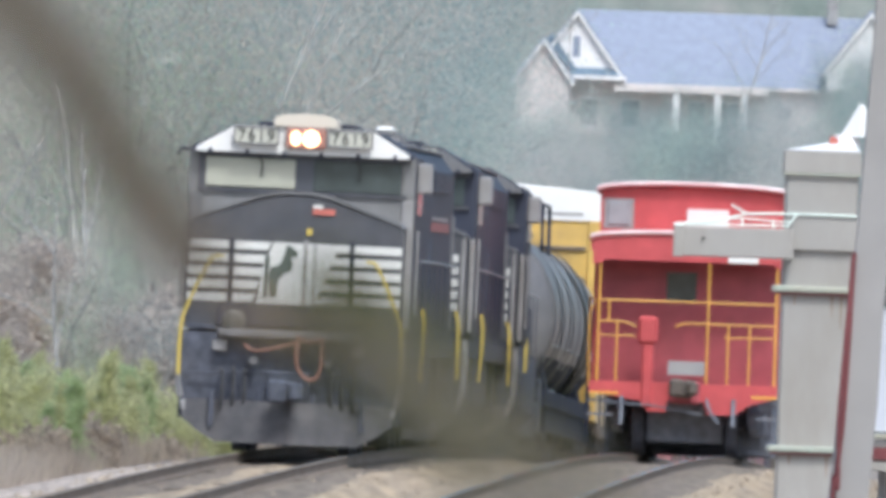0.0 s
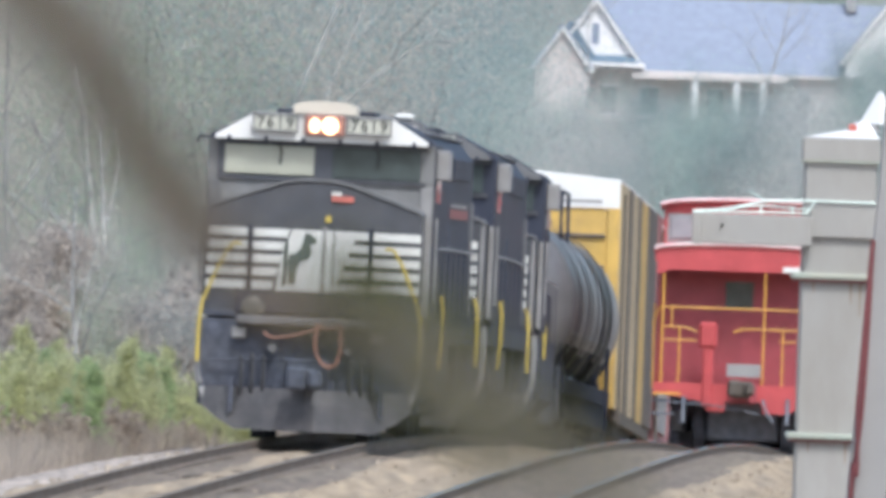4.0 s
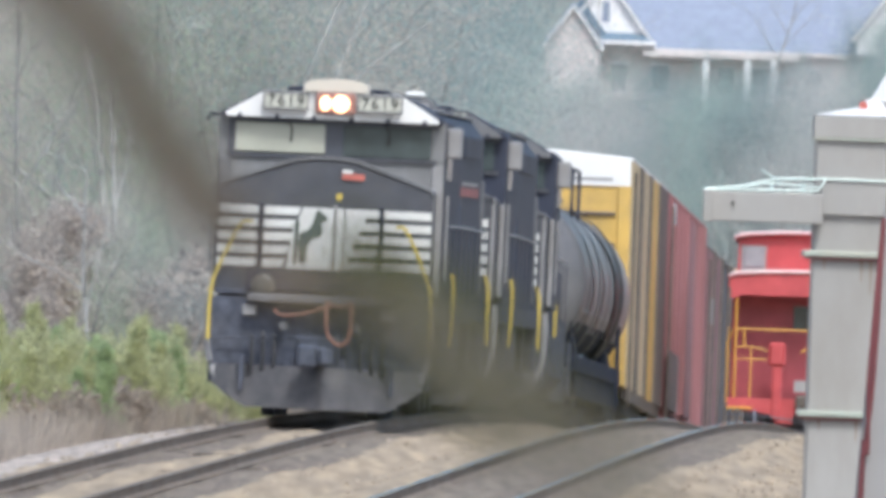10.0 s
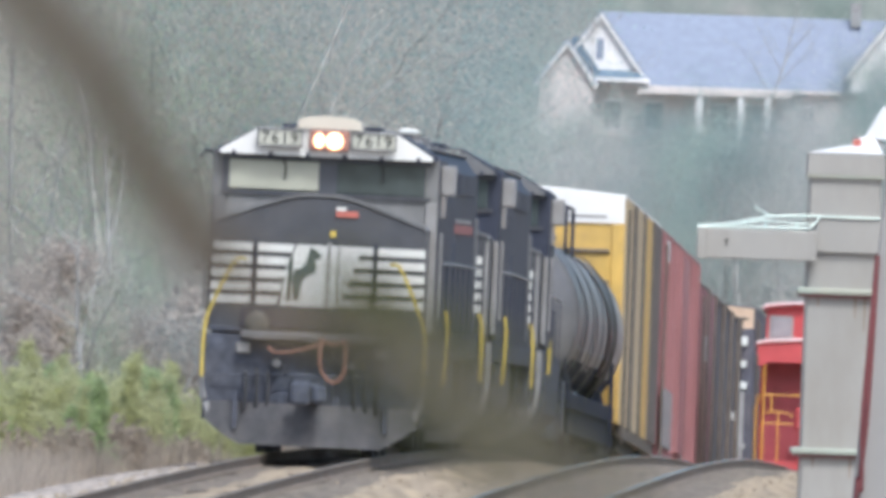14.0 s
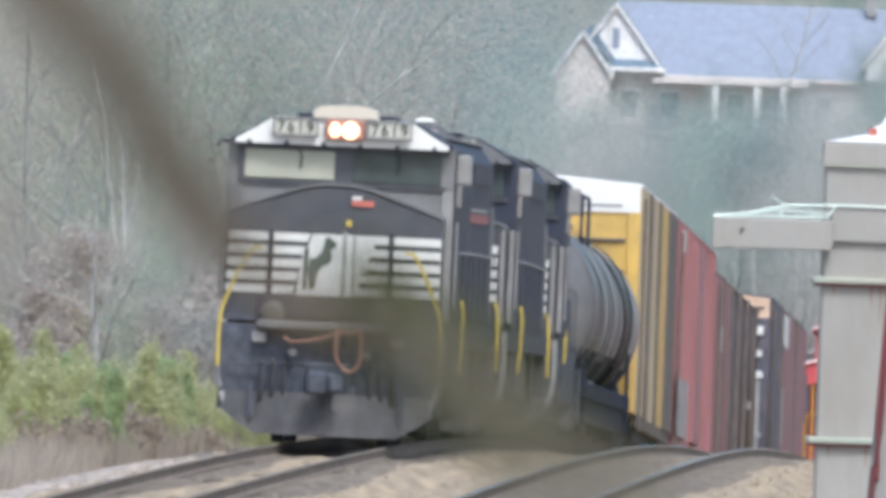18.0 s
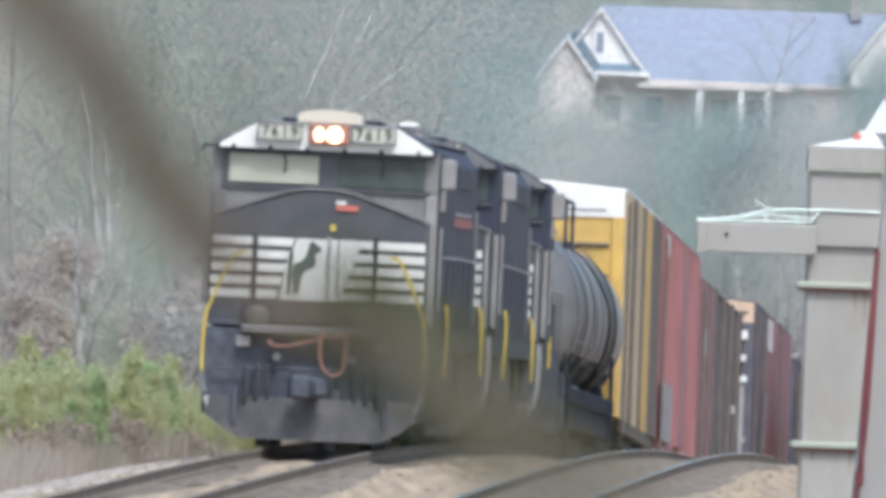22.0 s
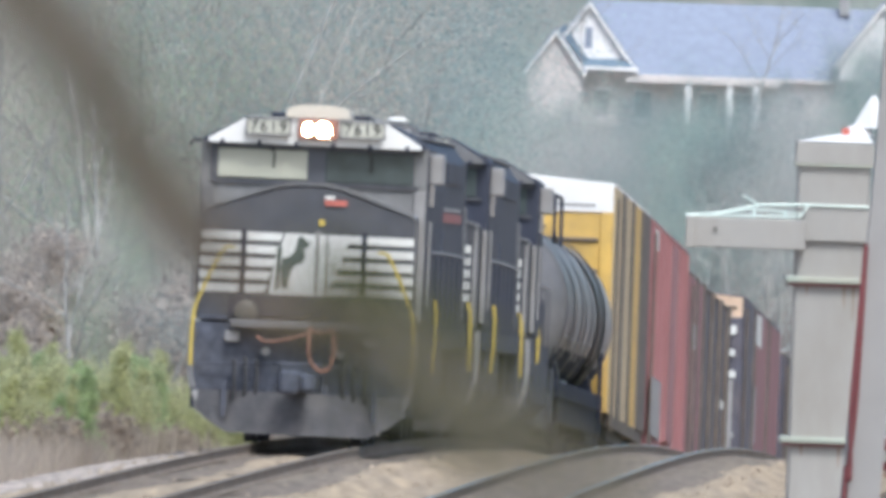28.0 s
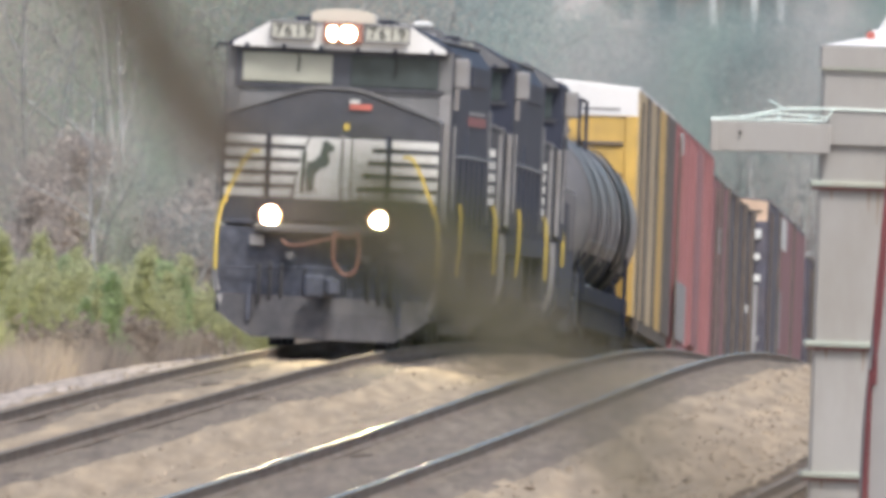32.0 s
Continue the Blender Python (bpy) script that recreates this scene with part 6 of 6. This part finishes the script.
# shrubs against the house
for x, y, k, top in ((6.2, 1384, 8, 12.2), (8.0, 1386, 9, 11.6), (9.6, 1384, 11, 12.4), (11.6, 1380, 9, 12.6), (13.4, 1382, 11, 12.9), (16.2, 1384, 7, 12.2), (19.0, 1383, 12, 12.3), (23.8, 1384, 9, 13.3), (25.2, 1382, 11, 14.2), (27.2, 1384, 11, 16.2), (28.6, 1380, 9, 15.8), (30.2, 1382, 11, 15.6)):
    places.append((k, x, y, 47 * x, (top - ground_z(x, y)) / 10.0))
# mixed woods farther back
for i in range(12):
    y = rng.uniform(700, 1280)
    px = rng.uniform(-0.024, 0.026)
    k = int(rng.choice([0, 1, 2, 3, 0, 1, 3, 6]))
    places.append((k, px * y, y, rng.uniform(0, 360), rng.uniform(0.45, 0.75)))
for x, y, k, sc in ((28.5, 1385, 6, 0.36), (30.3, 1384, 6, 0.34), (21.2, 1370, 3, 0.62), (10.0, 1350, 2, 0.8)):
    places.append((k, x, y, 30 * k, sc))
plant(kinds, places)

greens = [bush(31, 1.6, 0.7, M_WEED, M_DRYGRASS, 75, 0.04, "yellow-green leafy weeds beside the track"), bush(32, 1.95, 0.8, M_WEED, M_DRYGRASS, 85, 0.042, "tall fresh green weeds beside the track"),
          bush(33, 1.1, 0.9, M_BUSHBROWN, M_BARK, 30, 0.05, "dry brown brush on the bank"), bush(34, 0.9, 0.8, M_DRYGRASS, M_DRYGRASS, 40, 0.07, "dead tan grass clump"),
          sapling(35, 1.7, 0.42, M_WEED, "yellow-green young pine beside the track"), sapling(36, 2.1, 0.5, M_WEED, "tall yellow-green young pine beside the track"),
          sapling(37, 1.9, 0.5, M_SAPLING, "fresh green young pine beside the track")]
places = []
for i in range(46):
    y = rng.uniform(262, 330)
    places.append((3, line_x(y) - rng.uniform(3.7, 5.4), y, rng.uniform(0, 360), rng.uniform(0.7, 1.1)))
for i in range(96):
    y = rng.uniform(280, 322)
    places.append((int(rng.choice([0, 1, 4, 5, 4, 5, 6])), line_x(y) - rng.uniform(4.3, 7.6), y, rng.uniform(0, 360), rng.uniform(0.62, 1.05)))
for i in range(64):
    y = rng.uniform(304, 350)
    places.append((int(rng.choice([0, 1, 4, 5, 5, 6])), line_x(y) - rng.uniform(3.7, 5.6), y, rng.uniform(0, 360), rng.uniform(0.6, 1.0)))
for i in range(30):
    y = rng.uniform(345, 430)
    places.append((2, line_x(y) - rng.uniform(4.4, 7.5), y, rng.uniform(0, 360), rng.uniform(1.2, 2.2)))
for i in range(60):
    y = rng.uniform(322, 400)
    places.append((int(rng.choice([2, 3, 2, 2])), line_x(y) - rng.uniform(4.5, 10.0), y, rng.uniform(0, 360), rng.uniform(0.7, 1.3)))
plant(greens, places)


# ---- a band of dead grass along the shoulder ----
def make_dead_grass():
    r = np.random.default_rng(41)
    verts, faces = [], []
    for i in range(17000):
        y = r.uniform(255, 336)
        x = line_x(y) - 3.35 - 2.2 * r.random() ** 1.2
        add_grass(verts, faces, r, x, y, max(ground_z(x, y), line_z(y) - 0.75) - 0.03, r.uniform(0.4, 1.05) * (0.8 + 0.3 * noise.noise((x, y * 0.3, 8))), 0.14)
    tagged(soup("dead_grass", verts, faces, M_DRYGRASS), "tan dead grass along the ballast shoulder", "grass", kind="stuff")


make_dead_grass()


# ---- undergrowth on the bank and scrub on the far knoll ----
def undergrowth(name, label, material, count, spot, size, seed, spread):
    r = np.random.default_rng(seed)
    centres = []
    while len(centres) < count:
        x, y = spot(r)
        if noise.noise((x * spread, y * spread * 0.3, seed)) > -0.15:
            centres.append((x, y, ground_z(x, y) + abs(r.normal(0, size * 1.6))))
    tagged(soup(name, *leaf_soup(r, centres, 9, size * 1.3, size, 0.8, 0.4), material), label, "undergrowth", kind="stuff")


def bank_spot(r):
    y = r.uniform(300, 470)
    return line_x(y) - r.uniform(4.2, 13), y


undergrowth("bank_undergrowth", "grey-green undergrowth on the bank", M_BANKGREEN, 3800, bank_spot, 0.075, 3, 0.5)
undergrowth("dead_brush", "dull brown dead brush on the bank", M_BUSHBROWN, 3800, bank_spot, 0.07, 9, 0.45)


# ---- a twig close to the lens, far out of focus ----
def make_twig():
    d, k = 4.8, 4.8 / 3.4
    root = tagged(new("near_twig"), "brown twig with olive leaves close to the lens", "branch")

    def line(pts):
        # the stem comes nearer to the lens at both ends
        out = []
        for i, (x, z) in enumerate(pts):
            q = 3.3 + (d - 3.3) * smoothstep(0, 5, i) * (1 - smoothstep(7, 12, i)) - 0.9 * smoothstep(7.5, 12, i)
            out.append((x * q / 3.4, q, 2.93 + (z - 2.93) * q / 3.4))
        return smooth_line(out, 6)

    main = line([(-0.078, 2.985), (-0.066, 2.968), (-0.055, 2.957), (-0.046, 2.941), (-0.037, 2.930), (-0.031, 2.924), (-0.024, 2.918), (-0.014, 2.9155), (-0.006, 2.914), (0.004, 2.907), (0.016, 2.897), (0.031, 2.882), (0.046, 2.873), (0.062, 2.860), (0.085, 2.80), (0.105, 2.55), (0.115, 2.0), (0.12, 1.30)])
    radii = [0.0064 + 0.0004 * min(i, 18) / 18 if i < 27 else 0.0040 if i < 40 else 0.0028 if i < 62 else 0.0032 for i in range(len(main))]
    part("stem", pipe(main, radii, 8), M_BRANCHNEAR, root, "bare brown stem")
    rng2 = np.random.default_rng(5)
    for i in range(80):
        f = rng2.uniform(-0.55, 1) if i < 70 else rng2.uniform(1.0, 1.75)
        x, z = (-0.0085 + 0.0205 * f + rng2.normal(0, 0.0048 if i < 70 else 0.007)) * k, 2.93 + (2.9178 - 0.015 * f + rng2.normal(0, 0.0038 if i < 70 else 0.006) - 2.93) * k
        turn, length = rng2.uniform(-75, -15), rng2.uniform(0.012, 0.024)
        bm = bmesh.new()
        v = [bm.verts.new(q) for q in ((0, 0, 0), (0.3, 0, 0.055), (0.65, 0.02, 0.05), (1, 0.05, 0), (0.65, 0.02, -0.05), (0.3, 0, -0.055))]
        bm.faces.new(v)
        bmesh.ops.solidify(bm, geom=bm.faces[:], thickness=0.02)
        leaf = part("leaf", bm, M_LEAFNEAR, root)
        leaf.matrix_basis = Matrix.Translation((x, d + rng2.uniform(-0.1, 0.1), z)) @ Euler((rng2.uniform(-0.5, 0.5), radians(-turn), 0)).to_matrix().to_4x4() @ Matrix.Scale(length * 1.4, 4)


make_twig()


# ---- what moves: the caboose rolls away; the lamps swing on ----
def motions():
    rows = [(0.0, 330.5), (3.0, 348.5), (6.0, 369.0), (9.0, 386.0), (10.5, 392.0), (13.0, 403.0), (16.5, 417.0), (18.0, 422.5), (22.0, 436.0), (27.0, 452.0), (32.0, 468.0)]
    walk(caboose, [(t, on_line(y, 10.8, TRACK2)) for t, y in rows])

    def switch(lamp, t):
        at = lamp.location.copy()
        walk(lamp, [(0.0, pose(*at)), (t, pose(*at)), (t + 0.1, pose(*at, 0, 0, 60)), (t + 0.2, pose(*at, 0, 0, 120)), (t + 0.3, pose(*at, 0, 0, 180)), (32.0, pose(*at, 0, 0, 180))])

    for lamp in headlamps:
        switch(lamp, 27.6)
    for lamp in ditchlamps:
        switch(lamp, 28.65)


motions()
